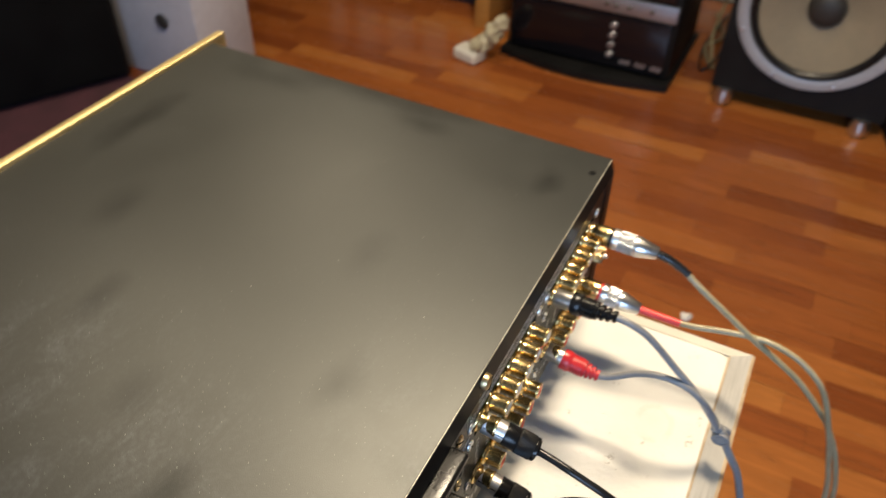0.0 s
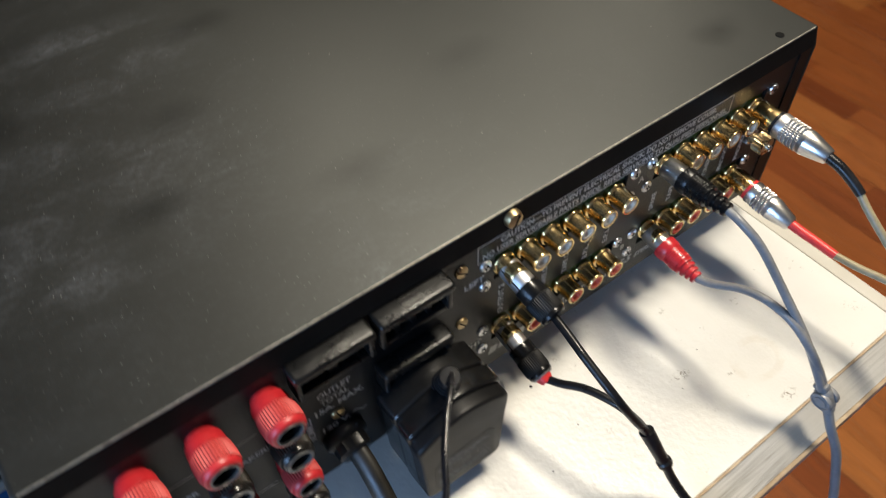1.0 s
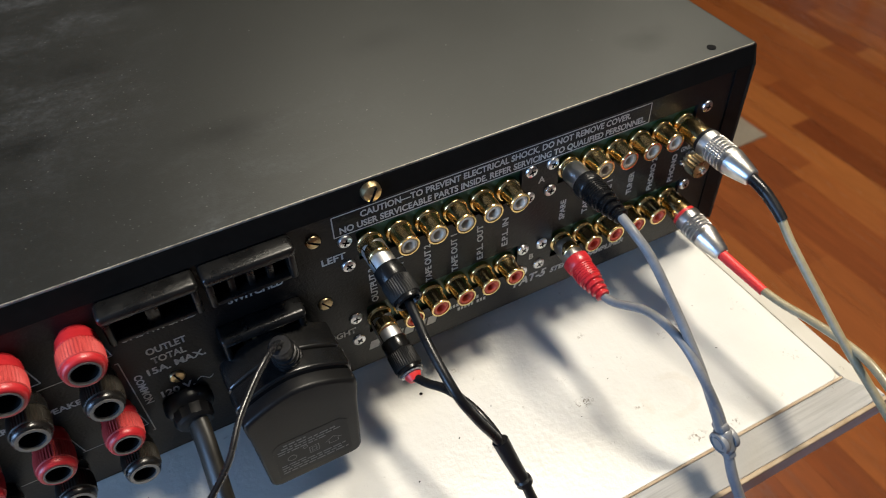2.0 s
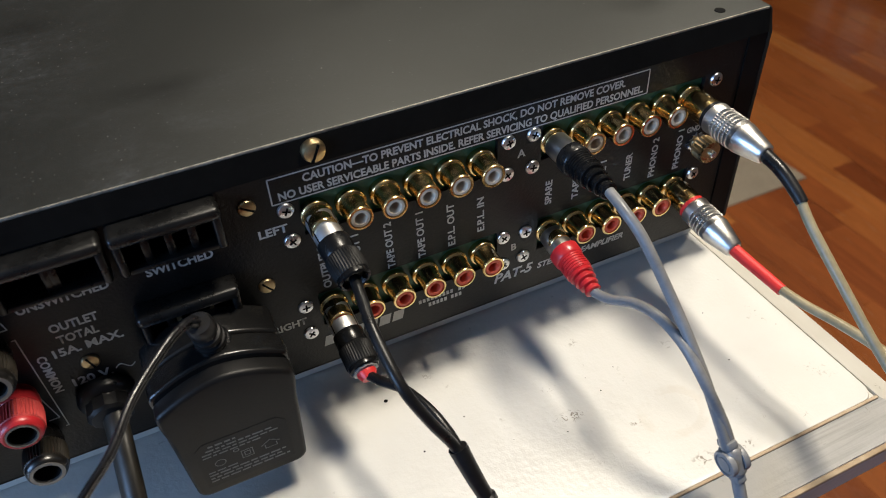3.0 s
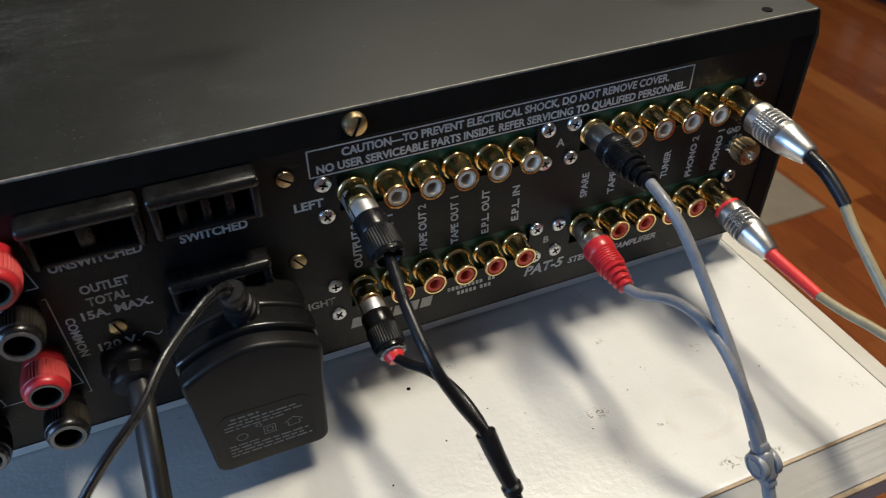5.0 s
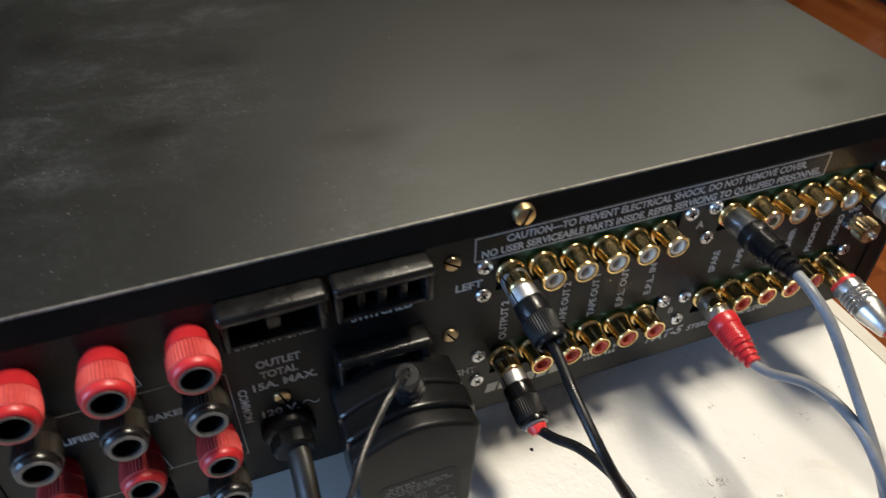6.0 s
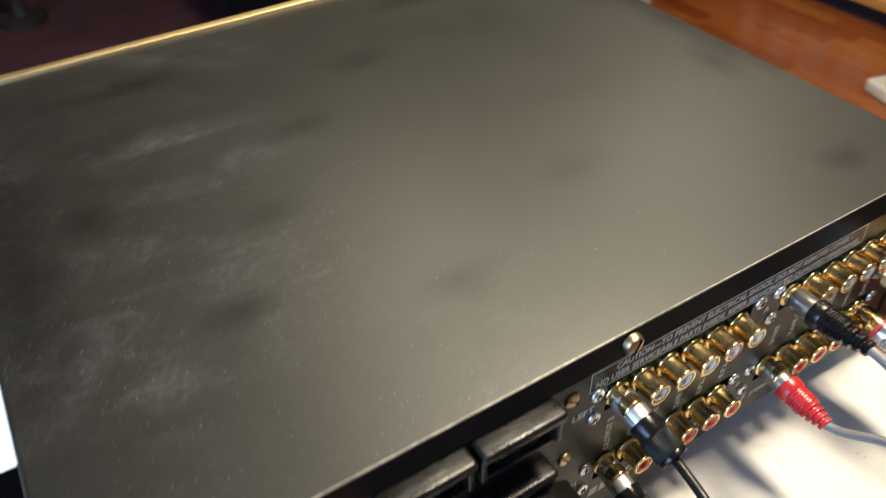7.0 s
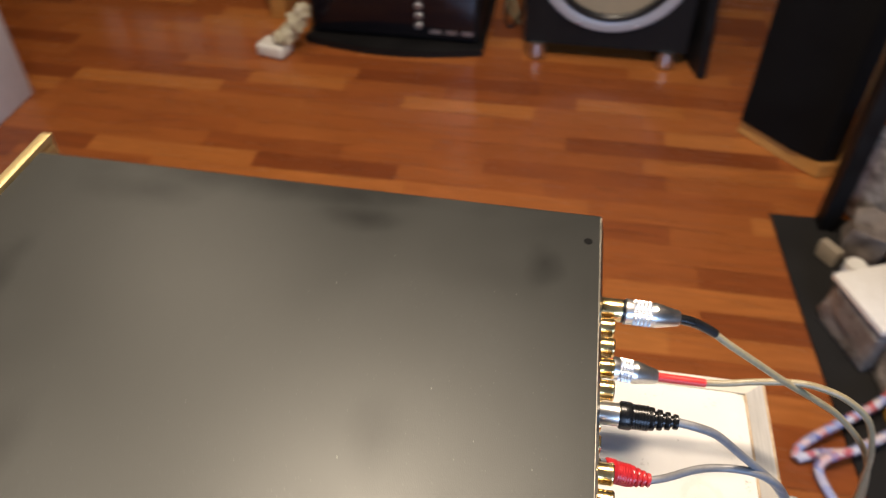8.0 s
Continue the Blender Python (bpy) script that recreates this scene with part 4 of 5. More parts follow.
bmesh.ops.create_circle(bm, cap_ends=True, segments=9, radius=0.0008, matrix=Matrix.Translation((0.185, -0.012, TOP + 0.00014)))
tagged(part("chips", bm, DARK_HOLE, table, "small dark chips in the paint"), kind="stuff")
tagged(part("white_board", boxed(-0.004, 0.3465, 0.0125, 0.30, TOP + 0.0004, TOP + 0.0115, 0.0012, 2), TABLE_EDGE), "thin white painted board lying under the preamplifier", "board")

# ---- preamplifier, seen from behind; its rear panel faces -y ----
AX0, AX1, AZ0, AZ1, AY1 = 0.0065, 0.350, 0.874, 0.968, 0.281
UP, LOW = 0.940, 0.900
JACKS_A = [0.175 + 0.0115 * k for k in range(6)]
JACKS_B = [0.260 + 0.0115 * k for k in range(6)]

amp = thing("preamplifier", (0.18, 0.14, TOP + 0.012), "black hi-fi preamplifier with gold front bar and crowded rear panel", "amplifier")

# folded sheet cover with a narrow lip round the rear
cover = bmesh.new()
T = 0.0014
LIPZ, BACK, BEND, SIDE = 0.9588, 0.0012, 0.0008, 0.0020


def cover_line(inset):
    """The cover's section: two side walls and a top, joined by rounded bends."""
    r = SIDE - inset
    left = [(AX0 + inset, AZ0), (AX0 + inset, LIPZ)]
    for k in range(5):
        a = math.pi / 2 * k / 4
        left.append((AX0 + SIDE - r * math.cos(a), AZ1 - SIDE + r * math.sin(a)))
    return left + [(AX0 + AX1 - x, z) for x, z in left[::-1]]


def cover_row(inset, y, drop=0.0, lift=0.0):
    return [cover.verts.new((x, y if z > LIPZ + 0.001 or y > 0.1 else y - BACK - 0.0008, z + (lift - drop if z > LIPZ + 0.001 else 0.0))) for x, z in cover_line(inset)]


rows = [cover_row(0.0, BACK, BEND), cover_row(0.0, AY1, 0.0, 0.0035), cover_row(T, AY1, 0.0, 0.0035), cover_row(T, BACK, BEND)]
arc = []
for k in range(1, 4):
    a = math.pi / 2 * (1 - k / 3)
    arc.append(cover_row(0.0, BACK + BEND * (1 - math.sin(a)), BEND * (1 - math.cos(a))))
loop = [rows[0], *arc, rows[1], rows[2], rows[3]]
for a, b in zip(loop, loop[1:] + loop[:1]):
    for k in range(len(a) - 1):
        cover.faces.new((a[k], a[k + 1], b[k + 1], b[k]))
for k in (0, -1):
    cover.faces.new([row[k] for row in loop])
cover_part = part("cover", cover, COVER, amp, "satin black cover, dusty and smudged, edges darkened for sheen falloff", 25)
# Strip of wear with the bend's highlight put into its colour.
part("worn_edge_glint", boxed(AX0 + 0.002, AX1 - 0.002, BACK - 0.00008, BACK + 0.0004, AZ1 - 0.0010, AZ1 - 0.00010, 0.00015, 2), EDGE_WEAR_GLINT, cover_part, "paint worn to pale metal, brightened for the lamp's highlight on the bend")
for x, y in ((AX1 - 0.0195, 0.0068),):
    part("cover_hole", turned([(0.0019, -0.0002), (0.0019, 0.00030), (0.0015, 0.00036)], Matrix.Translation((x, y, AZ1)), 16), DARK_HOLE, cover_part, "small dark screw hole")

# the cover's rear lip leans back a little towards the bend
lip = bmesh.new()
ends = [[lip.verts.new((x, y, z)) for y, z in ((-0.0009, LIPZ + 0.0002), (BACK - 0.0002, AZ1 - BEND - 0.0001), (BACK + 0.0010, AZ1 - BEND - 0.0006), (0.0004, LIPZ + 0.0002))] for x in (AX0 + T + 0.0002, AX1 - T - 0.0002)]
for k in range(4):
    lip.faces.new((ends[0][k], ends[0][(k + 1) % 4], ends[1][(k + 1) % 4], ends[1][k]))
lip.faces.new(ends[0][::-1])
lip.faces.new(ends[1])
part("top_lip", lip, LIP, amp)
part("side_lip", boxed(AX1 - 0.0098, AX1 - T - 0.0002, -0.0006, 0.0004, AZ0 + 0.0005, 0.9588), LIP, amp)
part("side_lip", boxed(AX0 + T + 0.0002, AX0 + 0.0098, -0.0006, 0.0004, AZ0 + 0.0005, 0.9588), LIP, amp)

SLOTS = [(0.1705, 0.2385, 0.9335, 0.9475), (0.1705, 0.2385, 0.8925, 0.9075), (0.2555, 0.3235, 0.9335, 0.9475), (0.2555, 0.3235, 0.8925, 0.9075)]
OUTLETS = [(0.085, 0.1148, 0.9430, 0.9570), (0.117, 0.1468, 0.9430, 0.9570), (0.116, 0.1458, 0.9130, 0.9270)]
panel = part("rear_panel", pierced(AX0 + 0.0100, AX1 - 0.0100, AZ0, 0.9588, 0.0, 0.0016, SLOTS + [(a + 0.001, b - 0.001, c + 0.001, d - 0.001) for a, b, c, d in OUTLETS]), PANEL, amp, "black enamelled steel rear panel with silver lettering")
for a, b, c, d in SLOTS:
    part("circuit_board", boxed(a - 0.003, b + 0.003, 0.0024, 0.0040, c - 0.002, d + 0.002), PCB, amp, "green circuit board")
part("chassis", boxed(AX0 + 0.004, AX1 - 0.004, 0.0105, AY1 - 0.002, AZ0 + 0.002, AZ1 - 0.004), PANEL, amp)
part("bottom_plate", boxed(AX0 + 0.0016, AX1 - 0.0016, 0.0006, AY1, AZ0 - 0.0016, AZ0 - 0.0002), LIP, amp)
for x in (AX0 + 0.03, AX1 - 0.03):
    for y in (0.036, AY1 - 0.03):
        part("foot", turned([(0.0085, 0.0), (0.0095, 0.0008), (0.0095, 0.0050), (0.0080, 0.0054)], Matrix.Translation((x, y, TOP + 0.0117)), 20), BLACK_RUBBER, amp)

# gold front bar that stands proud of the cover
bar = bmesh.new()
GX0, GX1 = AX0 - 0.0130, AX1 + 0.0130
box(bar, GX0, GX1, AY1 + 0.0012, AY1 + 0.0075, TOP + 0.013, AZ1 + 0.0052, 0.0010, 2)
part("front_plate", bar, GOLD_BAR, amp, "brushed gold front plate")
for k, x in enumerate((0.05, 0.10, 0.18, 0.26, 0.31)):
    part("control_knob", turned([(0.012, 0.0), (0.0118, 0.010), (0.0105, 0.012)], along((x, AY1 + 0.0078, 0.91), (x, 1, 0.91)), 28), GOLD, amp)


def phono_jack(x, z, insert):
    m = along((x, 0.0022, z), (x, -1, z))
    body = part("phono_jack", turned([(0.0049, 0.0), (0.0051, 0.0012), (0.0052, 0.0018), (0.0051, 0.0026), (0.0047, 0.0030), (0.00435, 0.0032), (0.00425, 0.0040), (0.00420, 0.0096), (0.00435, 0.0100), (0.00435, 0.0106), (0.0041, 0.0110), (0.0035, 0.0110), (0.0034, 0.0030)], m, 32, close=False), GOLD, amp, "gold-plated phono socket")
    part("insert", turned([(0.00335, 0.0040), (0.00335, 0.0105), (0.0031, 0.0109), (0.0022, 0.0109), (0.00195, 0.0106), (0.0018, 0.0060)], m, 24, close=False), insert, body, "white plastic insert" if insert is WHITE_INSERT else "red plastic insert")
    part("bore", turned([(0.00178, 0.0050), (0.00178, 0.0064), (0.0004, 0.0064)], m, 14), DARK_HOLE, body)


for x in (*JACKS_A, *JACKS_B):
    phono_jack(x, UP, WHITE_INSERT)
    phono_jack(x, LOW, RED_INSERT)


def screw(x, z, r, mat, slots, turn, y=0.0, dome=0.0011, label="", name="screw"):
    """A domed head with a cross or a single slot sunk into it."""
    m = along((x, y, z), (x, -1, z))
    head = part(name, turned([(r, 0.0), (r, dome * 0.35), (r * 0.88, dome * 0.75), (r * 0.55, dome * 0.97), (r * 0.1, dome)], m, 24), mat, amp, label)
    for k in range(slots):
        cut = Matrix.Translation((x, y - dome, z)) @ Matrix.Rotation(radians(turn + 90 * k), 4, "Y")
        w = 0.82 if slots == 1 else 0.5
        part("slot", boxed(-r * w, r * w, -0.00012, 0.0004, -r * 0.11, r * 0.11, 0.0, 1, cut), DARK_HOLE, head)


for k, (x, z) in enumerate(((0.166, 0.9450), (0.166, 0.9330), (0.1655, 0.9040), (0.1655, 0.8912), (0.2425, 0.9450), (0.2522, 0.9452), (0.2420, 0.9322), (0.2520, 0.9320), (0.2410, 0.9042), (0.2502, 0.9035), (0.2410, 0.8912), (0.2495, 0.8918), (0.3285, 0.9450), (0.3265, 0.9040))):
    screw(x, z, 0.0027, STEEL, 2, 20 + 37 * k, label="zinc cross-head screw")
for k, (x, z) in enumerate(((0.155, 0.950), (0.155, 0.9185), (0.0985, 0.9120))):
    screw(x, z, 0.0028, BRASS, 1, 35 + 18 * k, label="brass slotted screw")
screw(0.1775, 0.9632, 0.0037, BRASS, 1, 115, 0.0003, 0.0032, "large brass slotted cover screw", "cover_screw")

nut = part("ground_terminal", turned([(0.0026, 0.0), (0.0026, 0.0035), (0.0046, 0.0037), (0.0048, 0.0045), (0.0048, 0.0085), (0.0044, 0.0092), (0.0030, 0.0094)], along((0.3245, 0.0, 0.9195), (0.3245, -1, 0.9195)), 40, {3: 0.0007, 4: 0.0007}), BRASS, amp, "knurled brass ground terminal")
part("stud", turned([(0.0014, 0.0080), (0.0014, 0.0108), (0.0010, 0.0112)], along((0.3245, 0.0, 0.9195), (0.3245, -1, 0.9195)), 14), STEEL, nut, "threaded stud end")
part("star_washer", turned([(0.0042, 0.0002), (0.0042, 0.0009), (0.0030, 0.0012)], along((0.3245, 0.0, 0.9195), (0.3245, -1, 0.9195)), 24, {0: 0.0010, 1: 0.0010}), STEEL, nut, "toothed steel washer")

POST_X = (0.0325, 0.0545, 0.0765)


def binding_post(x, z, plastic, grow):
    """A five-way post: smooth shoulder, fluted grip, grey end ring, dark bore."""
    m = along((x, 0.0, z), (x + 0.0004, -0.016, z))
    r = 0.0061 * grow
    wide = 0.82 if plastic is BLACK_POST else 0.72
    red = plastic is RED_POST
    post_ob = part("binding_post", turned([(0.0050, 0.0), (0.0050, 0.0014), (r * 0.84, 0.0016), (r * 0.93, 0.0024), (r * 0.97, 0.0040), (r * 0.985, 0.0064), (r * 0.93, 0.0067), (r * 0.93, 0.0138), (r * 0.99, 0.0142), (r * 0.98, 0.0150), (r * 0.91, 0.0160), (r * 0.80, 0.0164), (r * 0.70, 0.0163), (r * 0.68, 0.0158)], m, 48, close=False), plastic, amp, "red plastic binding post" if red else "black plastic binding post")
    part("grip", turned([(r * 0.94, 0.0069), (r * 1.03, 0.0071), (r * 1.07, 0.0100), (r * 1.05, 0.0137), (r * 0.96, 0.0140)], m, 84, {1: 0.00034, 2: 0.00040, 3: 0.00036}, close=False), RED_GRIP if red else BLACK_GRIP, post_ob, "rubbed fluted grip, paler for light caught on its ribs" if red else "shiny fluted grip, warmed in colour for lamplight")
    part("end_ring", turned([(r * wide, 0.0160), (r * (wide - 0.01), 0.01662), (r * 0.64, 0.01662), (r * 0.61, 0.0150)], m, 32, close=False), GREY_RING, post_ob)
    part("bore", turned([(r * 0.64, 0.0159), (r * 0.60, 0.0154), (r * 0.58, 0.0090), (0.0004, 0.0088)], m, 24, close=False), DARK_HOLE, post_ob)


for x in POST_X:
    for z, plastic, grow in ((0.9475, RED_POST, 1.08), (0.9285, BLACK_POST, 1.0), (0.9080, RED_POST, 1.0), (0.8890, BLACK_POST, 1.0)):
        binding_post(x, z, plastic, grow)


def outlet(x0, x1, z0, z1, ribs):
    """A black mains outlet: a rounded hood, end walls, ribs and two deep openings."""
    t = part("mains_outlet", boxed(x0 - 0.0004, x1 + 0.0004, -0.0082, 0.0004, z1 - 0.0028, z1 + 0.0013, 0.0016, 4), BAKELITE, amp, "black plastic mains outlet")
    part("end_wall", boxed(x0, x0 + 0.0024, -0.0064, 0.0060, z0, z1 - 0.0027, 0.0009, 3), BAKELITE, t)
    part("end_wall", boxed(x1 - 0.0024, x1, -0.0064, 0.0060, z0, z1 - 0.0027, 0.0009, 3), BAKELITE, t)
    part("sill", boxed(x0 + 0.0023, x1 - 0.0023, -0.0054, 0.0060, z0 - 0.0004, z0 + 0.0014, 0.0006, 2), BAKELITE, t)
    part("back_wall", boxed(x0 + 0.0023, x1 - 0.0023, 0.0062, 0.0072, z0 + 0.0015, z1 - 0.0027), DARK_HOLE, t)
    w = x1 - x0
    for u in ribs:
        part("rib", boxed(x0 + w * u - 0.0012, x0 + w * u + 0.0012, -0.0036, 0.0061, z0 + 0.0012, z1 - 0.0027, 0.0005, 2), BAKELITE, t)


for o, ribs in zip(OUTLETS, ((0.47, 0.53), (0.28, 0.50, 0.72), (0.28, 0.50, 0.72))):
    outlet(*o, ribs)

# printed lines and words
PY = -0.00012


def line(x0, z0, x1, z1, w=0.0004):
    d = Vector((x1 - x0, 0, z1 - z0))
    n = Vector((-d.z, 0, d.x)).normalized() * w / 2
    bm = bmesh.new()
    a, b = Vector((x0, PY, z0)), Vector((x1, PY, z1))
    bm.faces.new([bm.verts.new(p) for p in (a - n, b - n, b + n, a + n)])
    return part("printed_line", bm, PRINT, panel)


CX0, CX1, CZ0, CZ1 = 0.1625, 0.2975, 0.9480, 0.9572
for a in ((CX0, CZ0, CX1, CZ0), (CX0, CZ1, CX1, CZ1), (CX0, CZ0, CX0, CZ1), (CX1, CZ0, CX1, CZ1)):
    line(*a, 0.00045)
lettering("CAUTION\u2014TO PREVENT ELECTRICAL SHOCK, DO NOT REMOVE COVER.", 0.1728, 0.95330, 0.0028, PY, panel, PRINT, width=0.1150)
lettering("NO USER SERVICEABLE PARTS INSIDE. REFER SERVICING TO QUALIFIED PERSONNEL.", 0.1646, 0.94900, 0.0028, PY, panel, PRINT, width=0.1310)
lettering("LEFT", 0.1562, 0.9372, 0.0030, PY, panel, PRINT, width=0.0092)
lettering("RIGHT", 0.1530, 0.8962, 0.0030, PY, panel, PRINT, width=0.0118)
for words, x, z, w in (("OUTPUT 2", JACKS_A[0], 0.9090, 0.0185), ("OUTPUT 1", JACKS_A[1], 0.9090, 0.0185), ("TAPE OUT 2", JACKS_A[2], 0.9082, 0.0200), ("TAPE OUT 1", JACKS_A[3], 0.9082, 0.0200), ("E.P.L. OUT", JACKS_A[4], 0.9088, 0.0185), ("E.P.L. IN", JACKS_A[5], 0.9108, 0.0150), ("SPARE", JACKS_B[0], 0.9130, 0.0105), ("TAPE 2", JACKS_B[1], 0.9115, 0.0130), ("TAPE 1", JACKS_B[2], 0.9115, 0.0130), ("TUNER", JACKS_B[3], 0.9120, 0.0120), ("PHONO 2", JACKS_B[4], 0.9092, 0.0178), ("PHONO 1", JACKS_B[5], 0.9092, 0.0178)):
    lettering(words, x + 0.0006, z, 0.0027, PY, panel, PRINT, 90, w)
lettering("A", 0.2462, 0.9376, 0.0030, PY, panel, PRINT)
lettering("B", 0.2442, 0.8966, 0.0030, PY, panel, PRINT)
lettering("GND", 0.3195, 0.9245, 0.0024, PY, panel, PRINT, width=0.0062)
lettering("SWITCHED", 0.1225, 0.9364, 0.0030, PY, panel, PRINT, width=0.0197)
lettering("SWITCHED", 0.1215, 0.9064, 0.0030, PY, panel, PRINT, width=0.0197)
lettering("UNSWITCHED", 0.0872, 0.9372, 0.0030, PY, panel, PRINT, width=0.0250)
lettering("OUTLET", 0.0925, 0.9272, 0.0031, PY, panel, PRINT, width=0.0135)
lettering("TOTAL", 0.0932, 0.9224, 0.0031, PY, panel, PRINT, width=0.0115)
lettering("15A. MAX.", 0.0895, 0.9176, 0.0031, PY, panel, PRINT, width=0.0200)
lettering("120 V.", 0.0905, 0.9042, 0.0031, PY, panel, PRINT, width=0.0118)
wave = bmesh.new()
pts = [(0.1042 + 0.0058 * k / 16, 0.9058 + 0.0011 * math.sin(2 * math.pi * k / 16)) for k in range(17)]
for (ax, az), (bx, bz) in zip(pts, pts[1:]):
    wave.faces.new([wave.verts.new(p) for p in ((ax, PY, az - 0.00025), (bx, PY, bz - 0.00025), (bx, PY, bz + 0.00025), (ax, PY, az + 0.00025))])
part("mains_wave", wave, PRINT, panel)
lettering("COMMON", 0.0858, 0.9200, 0.0026, PY, panel, PRINT, -90, 0.0160)
lettering("SPEAKERS", 0.0553, 0.9172, 0.0026, PY, panel, PRINT, width=0.0175)
lettering("AMPLIFIER", 0.0285, 0.9172, 0.0026, PY, panel, PRINT, width=0.0175)
for a in ((0.0836, 0.9290, 0.0844, 0.8890), (0.0825, 0.9290, 0.0838, 0.9290), (0.0835, 0.8890, 0.0846, 0.8890), (0.0580, 0.9305, 0.0700, 0.9305), (0.0340, 0.9298, 0.0480, 0.9298), (0.0600, 0.8928, 0.0700, 0.8928), (0.0380, 0.8885, 0.0480, 0.8885),
          (0.0810, 0.9445, 0.0832, 0.9335), (0.0832, 0.9335, 0.0800, 0.9335), (0.0590, 0.9445, 0.0612, 0.9335), (0.0612, 0.9335, 0.0580, 0.9335), (0.0588, 0.9040, 0.0610, 0.8930), (0.0812, 0.9040, 0.0832, 0.8935), (0.0832, 0.8935, 0.0800, 0.8935)):
    line(*a, 0.00035)
lettering("PAT-5", 0.2370, 0.8826, 0.0044, PY, panel, PRINT, width=0.0170, lean=0.25)
lettering("STEREO PREAMPLIFIER", 0.2560, 0.8826, 0.0028, PY, panel, PRINT, width=0.0400, lean=0.25)


def slanted_bars(x, z, w, h, count, gap, lean=0.25):
    for k in range(count):
        u = (w + gap) * k
        bm = bmesh.new()
        bm.faces.new([bm.verts.new((x + u + dx, PY, z + dz)) for dx, dz in ((0, 0), (w, 0), (w + lean * h, h), (lean * h, h))])
        part("printed_bar", bm, PRINT, panel)


slanted_bars(0.1690, 0.8822, 0.0042, 0.0046, 6, 0.0010)
for x, z, count in ((0.2060, 0.8860, 9), (0.2222, 0.8860, 2), (0.2098, 0.8832, 5), (0.2190, 0.8832, 3)):
    slanted_bars(x, z, 0.0011, 0.0018, count, 0.0005, 0.0)

# ---- wall adapter in the switched outlet ----
wart = thing("wall_adapter", (0.133, -0.018, 0.868), "black mains wall adapter plugged into the rear outlet", "adapter")


def adapter_shell(grow, y0, y1, z0, z1, bevel, arch=0.0075):
    """An upright block from y0 back to y1: low arched head, straight sides that draw in towards the foot."""
    bm = bmesh.new()
    cx = 0.1328
    head, foot = 0.0205 + grow, 0.0180 + grow
    shoulder = z1 - arch

    def corner(x, z, sx, r, n=4):
        return [(x + sx * r * (math.sin(math.pi / 2 * k / n) - 1), z + r * (1 - math.cos(math.pi / 2 * k / n))) for k in range(n + 1)]

    right = corner(cx + foot, z0, 1, 0.0035) + [(cx + head - 0.0008, shoulder - 0.010), (cx + head - 0.0001, shoulder - 0.005), (cx + head, shoulder - 0.0015)]
    top = [(cx + head * (1 - 2 * k / 16), z1 - arch * abs(1 - 2 * k / 16) ** 1.8) for k in range(17)]
    top[0] = (cx + head - 0.0007, shoulder + 0.0004)
    top[-1] = (cx - head + 0.0007, shoulder + 0.0004)
    line_ = right + top + [(2 * cx - x, z) for x, z in right[::-1]]
    cz = (z0 + z1) / 2
    rings = []
    for k in range(7):
        u = math.pi / 2 * k / 6
        inset, y = bevel * (1 - math.cos(u)), y0 + bevel * (1 - math.sin(u))
        rings.append([bm.verts.new((cx + (x - cx) * (1 - inset / head), y, cz + (z - cz) * (1 - 2 * inset / (z1 - z0)))) for x, z in line_])
    rings.insert(0, [bm.verts.new((x, y1, z)) for x, z in line_])
    m = len(line_)
    for p, q in zip(rings, rings[1:]):
        for k in range(m):
            bm.faces.new((p[k], p[(k + 1) % m], q[(k + 1) % m], q[k]))
    bm.faces.new(rings[0][::-1])
    bm.faces.new(rings[-1])
    return bm


part("rear_shell", adapter_shell(0.0, -0.0165, -0.0045, 0.8690, 0.9212, 0.0014), WART_GLOSS, wart)
part("seam_band", adapter_shell(-0.0010, -0.0182, -0.0160, 0.8698, 0.9200, 0.0002), WART_GLOSS, wart, "sunk seam between the two shells")
part("front_shell", adapter_shell(0.0003, -0.0256, -0.0178, 0.8682, 0.9212, 0.0011), WART_GLOSS, wart, "glossy front shell with an arched rim")
part("front_face", adapter_shell(0.0, -0.0312, -0.0250, 0.8676, 0.9185, 0.0016, 0.0078), WART, wart, "matt black front face")


def plate_mesh(x0, x1, z0, z1, cut, y0, y1):
    bm = bmesh.new()
    line_ = [(x0, z0), (x1, z0), (x1, z1 - cut), (x1 - cut, z1), (x0 + cut, z1), (x0, z1 - cut)]
    a = [bm.verts.new((x, y0, z)) for x, z in line_]
    b = [bm.verts.new((x, y1, z)) for x, z in line_]
    for k in range(6):
        bm.faces.new((a[k], a[(k + 1) % 6], b[(k + 1) % 6], b[k]))
    bm.faces.new(a[::-1])
    bm.faces.new(b)
    return bm


plate = part("rating_plate", plate_mesh(0.1185, 0.1468, 0.8722, 0.8935, 0.0025, -0.03132, -0.0306), WART, wart, "smooth rating plate with faint grey print")
bars = random.Random(3)
for z, x0, x1, h in ((0.8912, 0.1225, 0.1310, 0.0007), (0.8896, 0.1215, 0.1425, 0.0006), (0.8882, 0.1200, 0.1450, 0.0005), (0.8868, 0.1200, 0.1380, 0.0005), (0.8790, 0.1200, 0.1300, 0.0005), (0.8775, 0.1200, 0.1452, 0.0006), (0.8760, 0.1200, 0.1430, 0.0006), (0.8745, 0.1200, 0.1455, 0.0006)):
    x = x0
    while x < x1 - 0.0006:
        w = bars.uniform(0.0010, 0.0034)
        part("printed_bar", boxed(x, min(x + w, x1), -0.03140, -0.03133, z, z + h), GREY_PRINT, plate)
        x += w + 0.0006


